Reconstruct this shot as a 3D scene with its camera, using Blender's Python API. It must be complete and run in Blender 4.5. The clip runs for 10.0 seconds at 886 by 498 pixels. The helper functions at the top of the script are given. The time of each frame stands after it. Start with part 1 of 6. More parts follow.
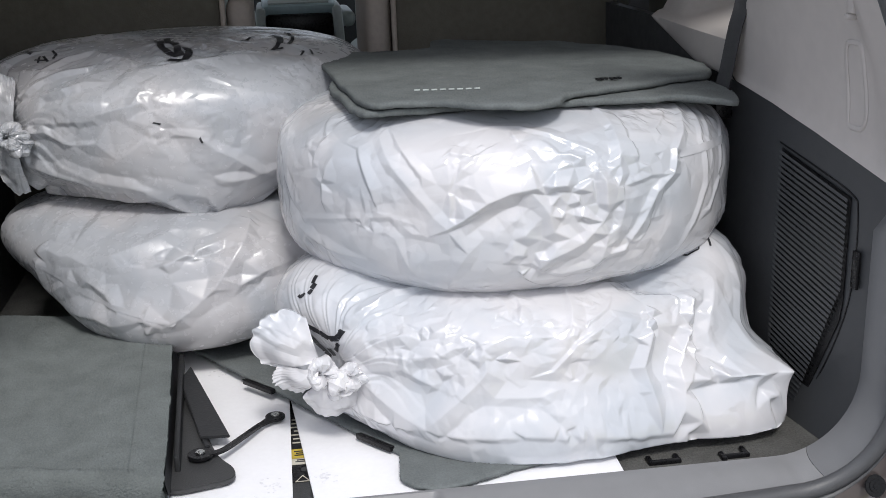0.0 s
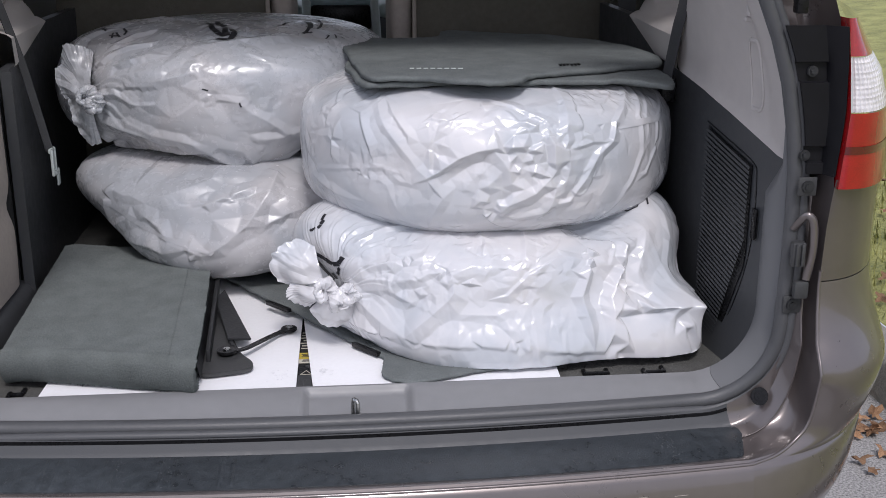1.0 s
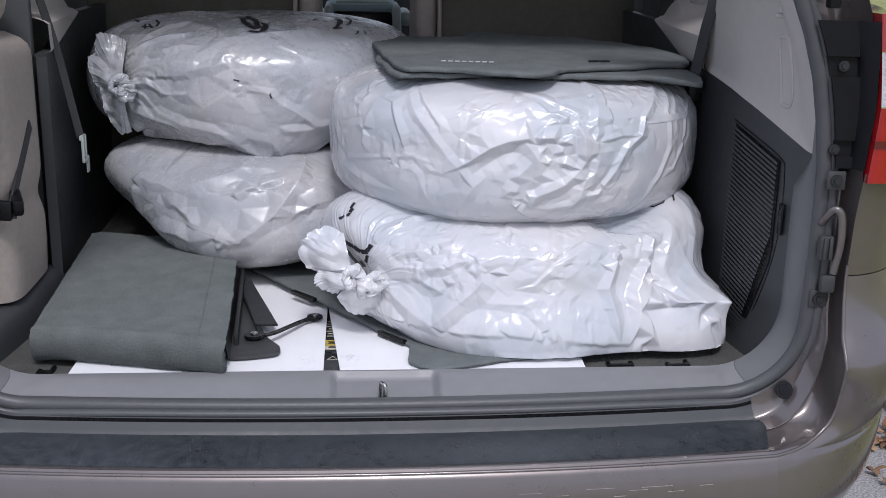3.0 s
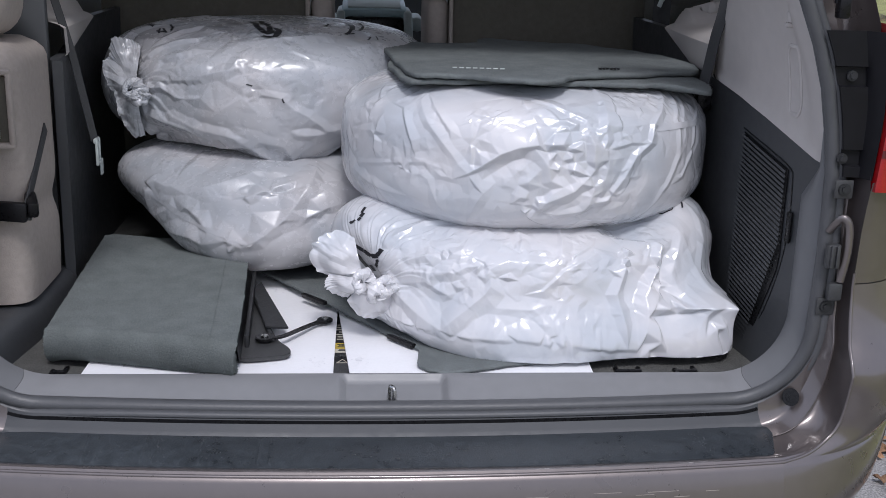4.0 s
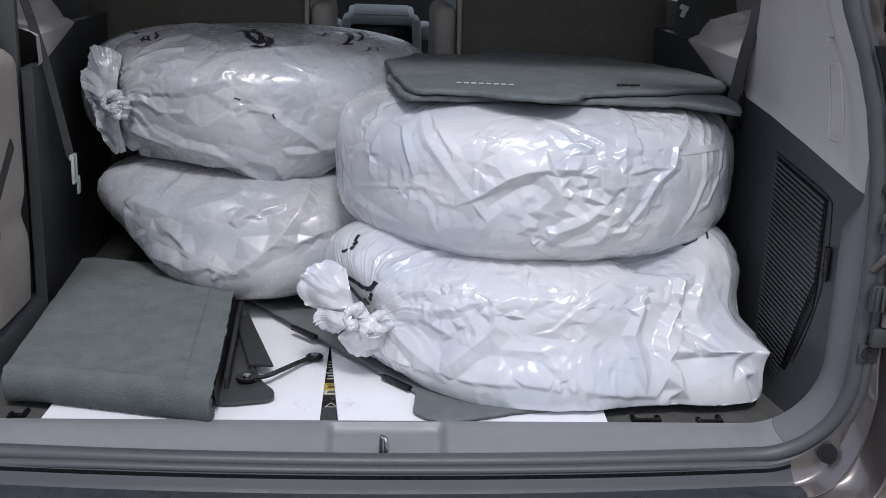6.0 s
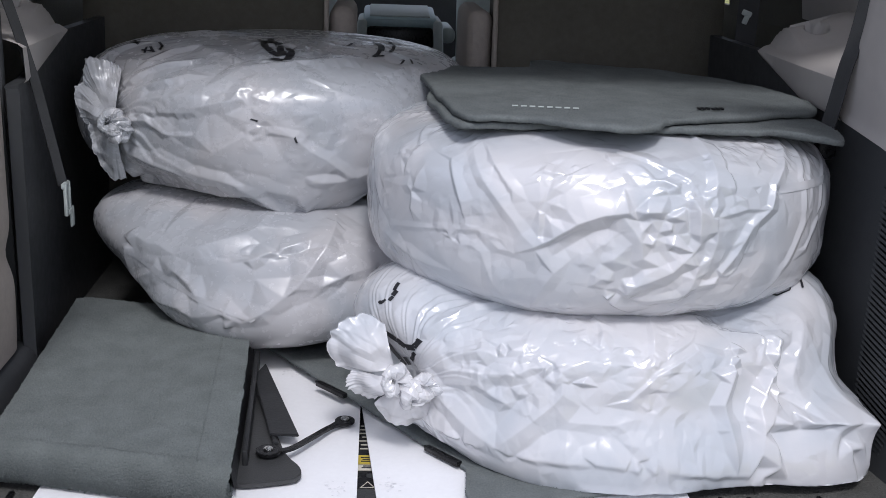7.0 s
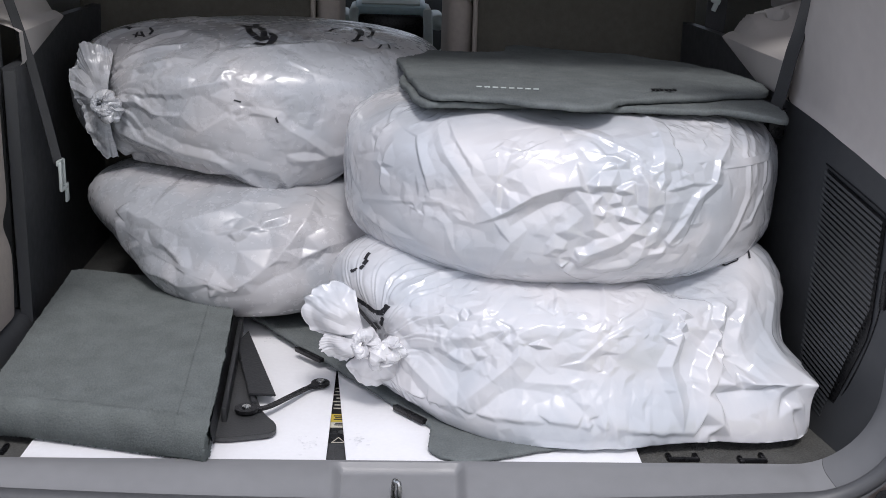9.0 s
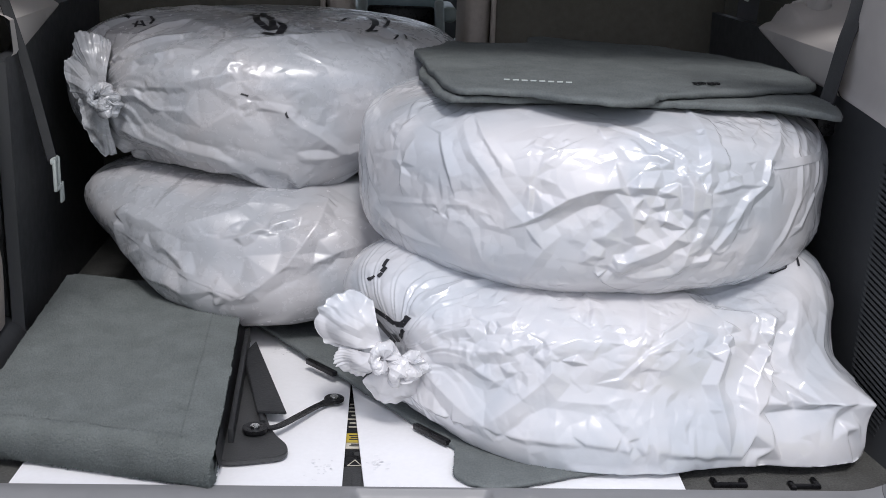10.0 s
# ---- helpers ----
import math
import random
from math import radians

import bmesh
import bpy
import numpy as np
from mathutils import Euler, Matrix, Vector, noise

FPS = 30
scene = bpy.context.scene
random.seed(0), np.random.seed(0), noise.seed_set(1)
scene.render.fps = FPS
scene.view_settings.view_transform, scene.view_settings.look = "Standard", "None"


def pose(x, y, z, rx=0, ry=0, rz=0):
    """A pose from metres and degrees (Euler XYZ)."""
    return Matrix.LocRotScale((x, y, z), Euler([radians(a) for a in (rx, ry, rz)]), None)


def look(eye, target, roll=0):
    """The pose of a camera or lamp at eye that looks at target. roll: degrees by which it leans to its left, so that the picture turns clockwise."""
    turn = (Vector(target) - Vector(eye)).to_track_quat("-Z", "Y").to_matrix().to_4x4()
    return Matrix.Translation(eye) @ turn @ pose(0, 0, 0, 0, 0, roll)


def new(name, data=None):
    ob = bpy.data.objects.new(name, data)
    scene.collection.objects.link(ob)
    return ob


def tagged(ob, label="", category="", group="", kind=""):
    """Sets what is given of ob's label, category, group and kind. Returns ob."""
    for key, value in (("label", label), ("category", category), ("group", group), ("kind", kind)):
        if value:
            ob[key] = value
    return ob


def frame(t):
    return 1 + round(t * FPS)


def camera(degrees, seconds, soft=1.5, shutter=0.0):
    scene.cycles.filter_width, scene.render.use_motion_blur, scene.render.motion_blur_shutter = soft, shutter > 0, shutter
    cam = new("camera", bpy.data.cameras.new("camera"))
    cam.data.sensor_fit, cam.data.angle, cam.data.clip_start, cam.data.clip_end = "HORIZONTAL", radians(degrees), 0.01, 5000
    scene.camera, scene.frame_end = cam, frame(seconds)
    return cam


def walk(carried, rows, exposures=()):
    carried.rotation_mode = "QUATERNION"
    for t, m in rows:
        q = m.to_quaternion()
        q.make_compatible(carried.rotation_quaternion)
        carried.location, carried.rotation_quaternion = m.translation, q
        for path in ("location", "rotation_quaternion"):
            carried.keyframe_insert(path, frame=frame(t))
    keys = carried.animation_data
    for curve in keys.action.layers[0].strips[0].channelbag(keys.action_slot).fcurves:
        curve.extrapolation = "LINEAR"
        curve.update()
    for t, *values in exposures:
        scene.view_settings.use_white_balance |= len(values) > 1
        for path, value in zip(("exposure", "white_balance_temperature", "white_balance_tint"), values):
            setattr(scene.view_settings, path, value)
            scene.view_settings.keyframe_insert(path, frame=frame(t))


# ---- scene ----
from mathutils import geometry

cam = camera(43.4, 10.0, soft=0.6)
PATH = [
    (0, (-0.076, -1.28, 1.393), (0.191, 0.614, 0.807), -1.6),
    (0.5, (-0.029, -1.547, 1.415), (0.161, 0.354, 0.824), -0.9),
    (1, (-0.004, -1.691, 1.423), (0.165, 0.212, 0.832), -0.1),
    (1.5, (-0.023, -1.734, 1.441), (0.155, 0.168, 0.849), 0.5),
    (2, (-0.034, -1.728, 1.422), (0.146, 0.172, 0.826), 0.7),
    (2.5, (-0.045, -1.716, 1.368), (0.129, 0.195, 0.806), 0.9),
    (4, (-0.054, -1.737, 1.374), (0.095, 0.182, 0.832), 1.5),
    (4.5, (-0.044, -1.737, 1.379), (0.1, 0.186, 0.846), 1.5),
    (5, (-0.025, -1.729, 1.376), (0.117, 0.198, 0.86), 1.6),
    (5.2, (-0.01, -1.722, 1.369), (0.128, 0.205, 0.853), 1.7),
    (6.3, (-0.031, -1.432, 1.366), (0.09, 0.491, 0.831), 1.9),
    (6.5, (-0.06, -1.347, 1.364), (0.07, 0.576, 0.83), 2.0),
    (7, (-0.086, -1.27, 1.375), (0.044, 0.65, 0.831), 2.1),
    (7.5, (-0.09, -1.314, 1.384), (0.042, 0.605, 0.835), 2.3),
    (8, (-0.056, -1.351, 1.381), (0.07, 0.566, 0.827), 2.2),
    (8.5, (-0.036, -1.373, 1.379), (0.086, 0.544, 0.822), 2.2),
    (9, (-0.029, -1.384, 1.38), (0.085, 0.532, 0.818), 2.1),
    (9.5, (-0.031, -1.38, 1.378), (0.079, 0.535, 0.813), 2.1),
    (10, (-0.056, -1.253, 1.357), (0.057, 0.661, 0.787), 2.2),
]
walk(cam, [(t, look(eye, target, roll)) for t, eye, target, roll in PATH], exposures=[(0, 0.30, 6470, 10), (1.0, 0.13, 6330, 15), (2.0, 0.13, 6120, 15), (6.0, 0.03, 6080, 13), (7.5, 0.13, 6200, 13), (9, 0.2, 6320, 13), (10, 0.18, 6300, 12)])

# ---- daylight ----
SUN_DIR = Vector((0.04, -0.72, 1.0)).normalized()          # towards the sun, veiled by cloud, behind the van
world = bpy.data.worlds.new("overcast_sky")
scene.world = world
world.use_nodes = True
wn = world.node_tree.nodes
sky = wn.new("ShaderNodeTexSky")
sky.sky_type, sky.sun_disc = "NISHITA", False
sky.sun_elevation = math.asin(SUN_DIR.z)
sky.sun_rotation = math.atan2(SUN_DIR.x, SUN_DIR.y)
sky.dust_density, sky.air_density = 4.0, 1.0
mixgrey = wn.new("ShaderNodeMixRGB")
mixgrey.inputs[0].default_value = 0.65
mixgrey.inputs[2].default_value = (5.8, 6.2, 7.1, 1)
world.node_tree.links.new(sky.outputs[0], mixgrey.inputs[1])
world.node_tree.links.new(mixgrey.outputs[0], wn["Background"].inputs[0])
wn["Background"].inputs[1].default_value = 0.125
sun = new("sun", bpy.data.lights.new("sun", "SUN"))
sun.data.energy, sun.data.angle, sun.data.color = 1.45, radians(11), (1.0, 0.98, 0.96)
sun.matrix_world = look(SUN_DIR * 20, (0, 0, 0))


# ---- materials ----
def mat(name, color, rough=0.5, metal=0.0, vary=0.12, scale=6.0, bump=0.0, bump_scale=200.0, spec=0.5, coat=0.0,
        rough_vary=0.1, bump_dist=0.002, tint=None, each=0.0, stretch=(1, 1, 1)):
    """A principled surface with colour and gloss varied at two scales, and a fine relief."""
    m = bpy.data.materials.new(name)
    m.use_nodes = True
    nt, n = m.node_tree, m.node_tree.nodes
    b = n["Principled BSDF"]
    b.inputs["Metallic"].default_value = metal
    b.inputs["Specular IOR Level"].default_value = spec
    b.inputs["Coat Weight"].default_value = coat
    b.inputs["Coat Roughness"].default_value = 0.06
    co = n.new("ShaderNodeTexCoord")
    mp = n.new("ShaderNodeMapping")
    mp.inputs["Scale"].default_value = stretch
    nt.links.new(co.outputs["Object"], mp.inputs[0])
    big, small = n.new("ShaderNodeTexNoise"), n.new("ShaderNodeTexNoise")
    big.inputs["Scale"].default_value, big.inputs["Detail"].default_value = scale, 5
    small.inputs["Scale"].default_value, small.inputs["Detail"].default_value = scale * 14, 4
    for t in (big, small):
        nt.links.new(mp.outputs[0], t.inputs["Vector"])
    add = n.new("ShaderNodeMath")
    add.operation = "ADD"
    nt.links.new(big.outputs[0], add.inputs[0])
    nt.links.new(small.outputs[0], add.inputs[1])
    ramp = n.new("ShaderNodeMapRange")
    ramp.inputs[1].default_value, ramp.inputs[2].default_value = 0.65, 1.35
    nt.links.new(add.outputs[0], ramp.inputs[0])
    mix = n.new("ShaderNodeMixRGB")
    dark = [c * (1 - vary) for c in color]
    light = [min(1, c * (1 + vary)) for c in (tint or color)]
    mix.inputs[1].default_value, mix.inputs[2].default_value = (*dark, 1), (*light, 1)
    nt.links.new(ramp.outputs[0], mix.inputs[0])
    out = mix.outputs[0]
    if each:
        info, hsv, mr = n.new("ShaderNodeObjectInfo"), n.new("ShaderNodeHueSaturation"), n.new("ShaderNodeMapRange")
        mr.inputs[3].default_value, mr.inputs[4].default_value = 1 - each, 1 + each
        nt.links.new(info.outputs["Random"], mr.inputs[0])
        nt.links.new(mr.outputs[0], hsv.inputs["Value"])
        nt.links.new(out, hsv.inputs["Color"])
        out = hsv.outputs[0]
    nt.links.new(out, b.inputs["Base Color"])
    rr = n.new("ShaderNodeMapRange")
    rr.inputs[3].default_value, rr.inputs[4].default_value = max(0.02, rough - rough_vary), min(1, rough + rough_vary)
    nt.links.new(ramp.outputs[0], rr.inputs[0])
    nt.links.new(rr.outputs[0], b.inputs["Roughness"])
    if bump:
        bn, bp = n.new("ShaderNodeTexNoise"), n.new("ShaderNodeBump")
        bn.inputs["Scale"].default_value, bn.inputs["Detail"].default_value = bump_scale, 3
        nt.links.new(mp.outputs[0], bn.inputs["Vector"])
        bp.inputs["Strength"].default_value, bp.inputs["Distance"].default_value = bump, bump_dist
        nt.links.new(bn.outputs[0], bp.inputs["Height"])
        nt.links.new(bp.outputs[0], b.inputs["Normal"])
    return m


def plastic_film(name, color, rough):
    """Thin milky polythene: glossy, with sharp little crumples in patches and taut stretches between."""
    m = mat(name, color, rough, vary=0.05, scale=5, rough_vary=0.08)
    nt, n = m.node_tree, m.node_tree.nodes
    b = n["Principled BSDF"]
    co = n["Texture Coordinate"]

    def tex(kind, scale, vec, detail=3):
        t = n.new(kind)
        t.inputs["Scale"].default_value = scale
        if kind == "ShaderNodeTexNoise":
            t.inputs["Detail"].default_value = detail
        nt.links.new(vec, t.inputs["Vector"])
        return t

    def stretched(turn, size):
        mp = n.new("ShaderNodeMapping")
        mp.inputs["Rotation"].default_value = turn
        mp.inputs["Scale"].default_value = size
        nt.links.new(co.outputs["Object"], mp.inputs[0])
        return mp.outputs[0]

    def op(kind, x, y):
        t = n.new("ShaderNodeMath")
        t.operation = kind
        for k, v in enumerate((x, y)):
            if isinstance(v, (int, float)):
                t.inputs[k].default_value = v
            else:
                nt.links.new(v, t.inputs[k])
        return t.outputs[0]

    warp = tex("ShaderNodeTexNoise", 8, co.outputs["Object"])
    mixv = n.new("ShaderNodeMixRGB")
    mixv.inputs[0].default_value = 0.10
    nt.links.new(co.outputs["Object"], mixv.inputs[1])
    nt.links.new(warp.outputs["Color"], mixv.inputs[2])
    def patches(scale, lo, hi):
        t = n.new("ShaderNodeMapRange")
        t.inputs[1].default_value, t.inputs[2].default_value = lo, hi
        nt.links.new(tex("ShaderNodeTexNoise", scale, co.outputs["Object"], 2).outputs[0], t.inputs[0])
        return t.outputs[0]

    def facets(scale, size, turn, tilt, where, normal):
        """Flat little panes with straight edges: each cell leans its own way."""
        col = tex("ShaderNodeTexVoronoi", scale, stretched(turn, size)).outputs["Color"]
        sub, mul, add = n.new("ShaderNodeVectorMath"), n.new("ShaderNodeVectorMath"), n.new("ShaderNodeVectorMath")
        sub.operation, mul.operation, add.operation = "SUBTRACT", "SCALE", "ADD"
        sub.inputs[1].default_value = (0.5, 0.5, 0.5)
        nt.links.new(col, sub.inputs[0])
        nt.links.new(sub.outputs[0], mul.inputs[0])
        nt.links.new(op("MULTIPLY", where, tilt), mul.inputs["Scale"])
        nt.links.new(normal, add.inputs[0])
        nt.links.new(mul.outputs[0], add.inputs[1])
        return add.outputs[0]

    normal = n.new("ShaderNodeNewGeometry").outputs["Normal"]
    normal = facets(70, (0.5, 1.0, 1.0), (0.2, 0.9, 1.3), 0.13, patches(8, 0.48, 0.64), normal)
    unit = n.new("ShaderNodeVectorMath")
    unit.operation = "NORMALIZE"
    nt.links.new(normal, unit.inputs[0])
    h = op("MULTIPLY", tex("ShaderNodeTexNoise", 220, mixv.outputs[0], 3).outputs[0], 0.00006)
    bp = n.new("ShaderNodeBump")
    bp.inputs["Strength"].default_value, bp.inputs["Distance"].default_value = 1.0, 1.0
    nt.links.new(unit.outputs[0], bp.inputs["Normal"])
    cloud = n.new("ShaderNodeMapRange")
    cloud.inputs[1].default_value, cloud.inputs[2].default_value = 0.40, 0.62
    nt.links.new(tex("ShaderNodeTexNoise", 7, mixv.outputs[0], 2).outputs[0], cloud.inputs[0])
    tone = n.new("ShaderNodeMixRGB")
    tone.inputs[1].default_value = (color[0] * 0.90, color[1] * 0.925, color[2] * 0.95, 1)
    tone.inputs[2].default_value = (min(1, color[0] * 1.09), color[1] * 1.06, color[2] * 1.045, 1)
    nt.links.new(cloud.outputs[0], tone.inputs[0])
    nt.links.new(tone.outputs[0], b.inputs["Base Color"])
    b.inputs["Subsurface Weight"].default_value = 0.04
    b.inputs["Specular IOR Level"].default_value = 1.0
    b.inputs["Subsurface Radius"].default_value = (1.0, 1.0, 1.0)
    b.inputs["Subsurface Scale"].default_value = 0.0015
    nt.links.new(h, bp.inputs["Height"])
    nt.links.new(bp.outputs[0], b.inputs["Normal"])
    return m


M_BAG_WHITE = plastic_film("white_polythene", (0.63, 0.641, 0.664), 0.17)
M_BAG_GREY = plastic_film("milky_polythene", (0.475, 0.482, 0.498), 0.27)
M_INK = mat("black_print", (0.025, 0.025, 0.03), 0.45, scale=60, vary=0.4)
M_CARPET = mat("grey_carpet", (0.165, 0.183, 0.180), 0.95, vary=0.2, scale=24, bump=0.4, bump_scale=500, spec=0.1, bump_dist=0.002)
M_MAT = mat("grey_mat_pile", (0.155, 0.170, 0.169), 0.95, vary=0.2, scale=24, bump=0.4, bump_scale=500, spec=0.1, bump_dist=0.002)
M_CARGO = mat("cargo_carpet", (0.10, 0.10, 0.095), 0.95, vary=0.3, scale=20, bump=0.8, bump_scale=500, spec=0.1, bump_dist=0.003)
# one grey plastic: shade darkens the wall's colour, daylight lightens sill and pillar
M_GREY = mat("grey_trim_plastic", (0.058, 0.061, 0.065), 0.5, vary=0.06, scale=4, bump=0.25, bump_scale=700, bump_dist=0.0006)
M_SILL_LIT = mat("sill_plastic_lit", (0.215, 0.217, 0.222), 0.42, vary=0.05, scale=3, bump=0.25, bump_scale=700, bump_dist=0.0006)
M_PILLAR_LIT = mat("pillar_plastic_lit", (0.150, 0.153, 0.158), 0.45, vary=0.05, scale=3, bump=0.25, bump_scale=700, bump_dist=0.0006)
M_DARKRED = mat("dark_red_lens", (0.10, 0.006, 0.006), 0.15, vary=0.2, scale=30, coat=1.0)
M_BEIGE = mat("beige_trim_plastic", (0.55, 0.515, 0.49), 0.55, vary=0.06, scale=3, bump=0.2, bump_scale=600, bump_dist=0.0006)
M_SEAT = mat("beige_seat_cloth", (0.42, 0.37, 0.33), 0.85, vary=0.1, scale=6, bump=0.5, bump_scale=350, bump_dist=0.0015, spec=0.2)
M_SEAT_DARK = mat("taupe_seat_back", (0.120, 0.112, 0.092), 0.8, vary=0.15, scale=5, bump=0.4, bump_scale=300, spec=0.2)
M_RUBBER = mat("black_rubber", (0.022, 0.023, 0.025), 0.5, vary=0.3, scale=15, bump=0.2, bump_scale=250)
M_SEAL = mat("seal_rubber", (0.075, 0.077, 0.081), 0.42, vary=0.10, scale=4, bump=0.2, bump_scale=300)
M_BLACK = mat("black_plastic", (0.008, 0.008, 0.009), 0.30, spec=0.25, vary=0.3, scale=10, bump=0.15, bump_scale=500)
M_GLOSS = mat("glossy_black_plastic", (0.012, 0.012, 0.014), 0.34, spec=0.15, vary=0.1, scale=3, rough_vary=0.04)
M_PANEL = mat("charcoal_plastic", (0.045, 0.046, 0.047), 0.5, vary=0.25, scale=20, bump=0.3, bump_scale=400)
M_PAD = mat("step_pad", (0.030, 0.035, 0.040), 0.36, vary=0.3, scale=4, tint=(0.040, 0.047, 0.053), bump=0.3, bump_scale=320, rough_vary=0.18)
M_PAINT = mat("taupe_metallic_paint", (0.150, 0.130, 0.126), 0.30, metal=0.5, vary=0.06, scale=3, coat=1.0, rough_vary=0.05, bump=0.03, bump_scale=900)
M_STEEL = mat("bright_steel", (0.6, 0.6, 0.58), 0.28, metal=1.0, vary=0.15, scale=40)
M_BOARD = mat("white_sheet", (0.91, 0.91, 0.925), 0.55, vary=0.03, scale=9, bump=0.08, bump_scale=220)
M_SMUDGE = mat("grey_smudge", (0.76, 0.76, 0.78), 0.7, vary=0.15, scale=60)
M_SCUFF = mat("grey_scuff", (0.085, 0.092, 0.10), 0.7, vary=0.4, scale=60)
M_YELLOW = mat("yellow_label", (0.55, 0.42, 0.06), 0.5, vary=0.2, scale=80)
M_CREAM = mat("cream_label", (0.6, 0.57, 0.48), 0.5, vary=0.2, scale=80)
M_WEB = mat("belt_webbing", (0.05, 0.051, 0.053), 0.7, vary=0.2, scale=30, bump=0.5, bump_scale=500)
M_RED = mat("red_lens", (0.33, 0.006, 0.008), 0.12, vary=0.25, scale=30, coat=1.0)
M_CLEAR = mat("clear_lens", (0.75, 0.72, 0.72), 0.12, vary=0.2, scale=40, coat=1.0, bump=0.4, bump_scale=70, bump_dist=0.004)
M_CONSOLE = mat("blue_grey_console", (0.40, 0.52, 0.55), 0.4, vary=0.08, scale=5)
M_PALE = mat("pale_grey_vinyl", (0.52, 0.57, 0.55), 0.5, vary=0.08, scale=5)
M_HEAD = mat("headliner", (0.45, 0.43, 0.40), 0.9, vary=0.05, scale=5)
M_ASPHALT = mat("asphalt", (0.12, 0.118, 0.114), 0.9, vary=0.8, scale=150, tint=(0.36, 0.35, 0.34), bump=0.8, bump_scale=420, bump_dist=0.003)
M_KERB = mat("kerb_stone", (0.24, 0.23, 0.20), 0.9, vary=0.3, scale=14, bump=0.8, bump_scale=90, bump_dist=0.006)
M_GRASS = mat("grass", (0.20, 0.23, 0.06), 0.8, vary=0.4, scale=5, tint=(0.34, 0.33, 0.12), bump=0.7, bump_scale=120, bump_dist=0.02)
M_LEAF = mat("dry_leaf", (0.24, 0.11, 0.05), 0.8, vary=0.4, scale=20, tint=(0.3, 0.18, 0.1), each=0.35)


# ---- mesh helpers ----
def mesh_of(name, verts, faces, material, smooth=True):
    me = bpy.data.meshes.new(name)
    me.from_pydata([tuple(map(float, v)) for v in verts], [], [tuple(map(int, f)) for f in faces])
    me.materials.append(material)
    if smooth:
        me.polygons.foreach_set("use_smooth", [True] * len(me.polygons))
    me.update()
    return me


def empty(name, place, label, category, group="", kind=""):
    ob = new(name)
    ob.location = place
    ob.empty_display_size = 0.05
    return tagged(ob, label, category, group, kind)


def stands(ob):
    """Where a thing or part stands in the world."""
    return ob.location + (stands(ob.parent) + ob.matrix_parent_inverse.translation if ob.parent else Vector((0, 0, 0)))


def put(name, me, parent=None, label=""):
    ob = new(name, me)
    if parent:
        ob.parent = parent
        ob.matrix_parent_inverse = Matrix.Translation(-stands(parent))
    if label:
        ob["label"] = label
    return ob


def part(name, bm, material, parent=None, label="", smooth=True):
    me = bpy.data.meshes.new(name)
    bmesh.ops.recalc_face_normals(bm, faces=bm.faces)
    bm.to_mesh(me)
    bm.free()
    me.materials.append(material)
    if smooth:
        me.polygons.foreach_set("use_smooth", [True] * len(me.polygons))
        me.set_sharp_from_angle(angle=radians(40))
    return put(name, me, parent, label)


def box(size, bevel=0.004, m=None, seg=2):
    bm = bmesh.new()
    bmesh.ops.create_cube(bm, size=1)
    bmesh.ops.scale(bm, vec=size, verts=bm.verts)
    if bevel:
        bmesh.ops.bevel(bm, geom=bm.edges[:], offset=min(bevel, min(size) * 0.49), segments=seg, affect="EDGES", profile=0.5)
    if m is not None:
        bmesh.ops.transform(bm, matrix=m, verts=bm.verts)
    return bm


def rod(r, h, m=None, seg=20, r2=None, bevel=0.0):
    bm = bmesh.new()
    bmesh.ops.create_cone(bm, cap_ends=True, segments=seg, radius1=r, radius2=r if r2 is None else r2, depth=h)
    if bevel:
        bmesh.ops.bevel(bm, geom=[e for e in bm.edges if abs(e.verts[0].co.z - e.verts[1].co.z) < 1e-6], offset=bevel, segments=2, affect="EDGES")
    if m is not None:
        bmesh.ops.transform(bm, matrix=m, verts=bm.verts)
    return bm


def join(*bms):
    """One bmesh of several."""
    out = bmesh.new()
    for b in bms:
        me = bpy.data.meshes.new("tmp")
        b.to_mesh(me)
        b.free()
        out.from_mesh(me)
        bpy.data.meshes.remove(me)
    return out


def grid_faces(nu, nv, off=0, wrap=False):
    return [(off + i * nv + j, off + ((i + 1) % nu) * nv + j, off + ((i + 1) % nu) * nv + j + 1, off + i * nv + j + 1)
            for i in range(nu if wrap else nu - 1) for j in range(nv - 1)]


def sheet(f, us, vs, thick=0.0, way=None):
    """A bmesh of the surface f(u, v); thick gives it a back, shifted along way."""
    bm = bmesh.new()
    front = [[bm.verts.new(f(u, v)) for v in vs] for u in us]
    nu, nv = len(us), len(vs)
    for i in range(nu - 1):
        for j in range(nv - 1):
            bm.faces.new((front[i][j], front[i + 1][j], front[i + 1][j + 1], front[i][j + 1]))
    if thick:
        d = Vector(way).normalized() * thick
        back = [[bm.verts.new(front[i][j].co + d) for j in range(nv)] for i in range(nu)]
        for i in range(nu - 1):
            for j in range(nv - 1):
                bm.faces.new((back[i][j], back[i][j + 1], back[i + 1][j + 1], back[i + 1][j]))
        ring = [(i, 0) for i in range(nu)] + [(nu - 1, j) for j in range(1, nv)] + [(i, nv - 1) for i in range(nu - 2, -1, -1)] + [(0, j) for j in range(nv - 2, 0, -1)]
        for (a, b), (c, d2) in zip(ring, ring[1:] + ring[:1]):
            bm.faces.new((front[a][b], back[a][b], back[c][d2], front[c][d2]))
    return bm


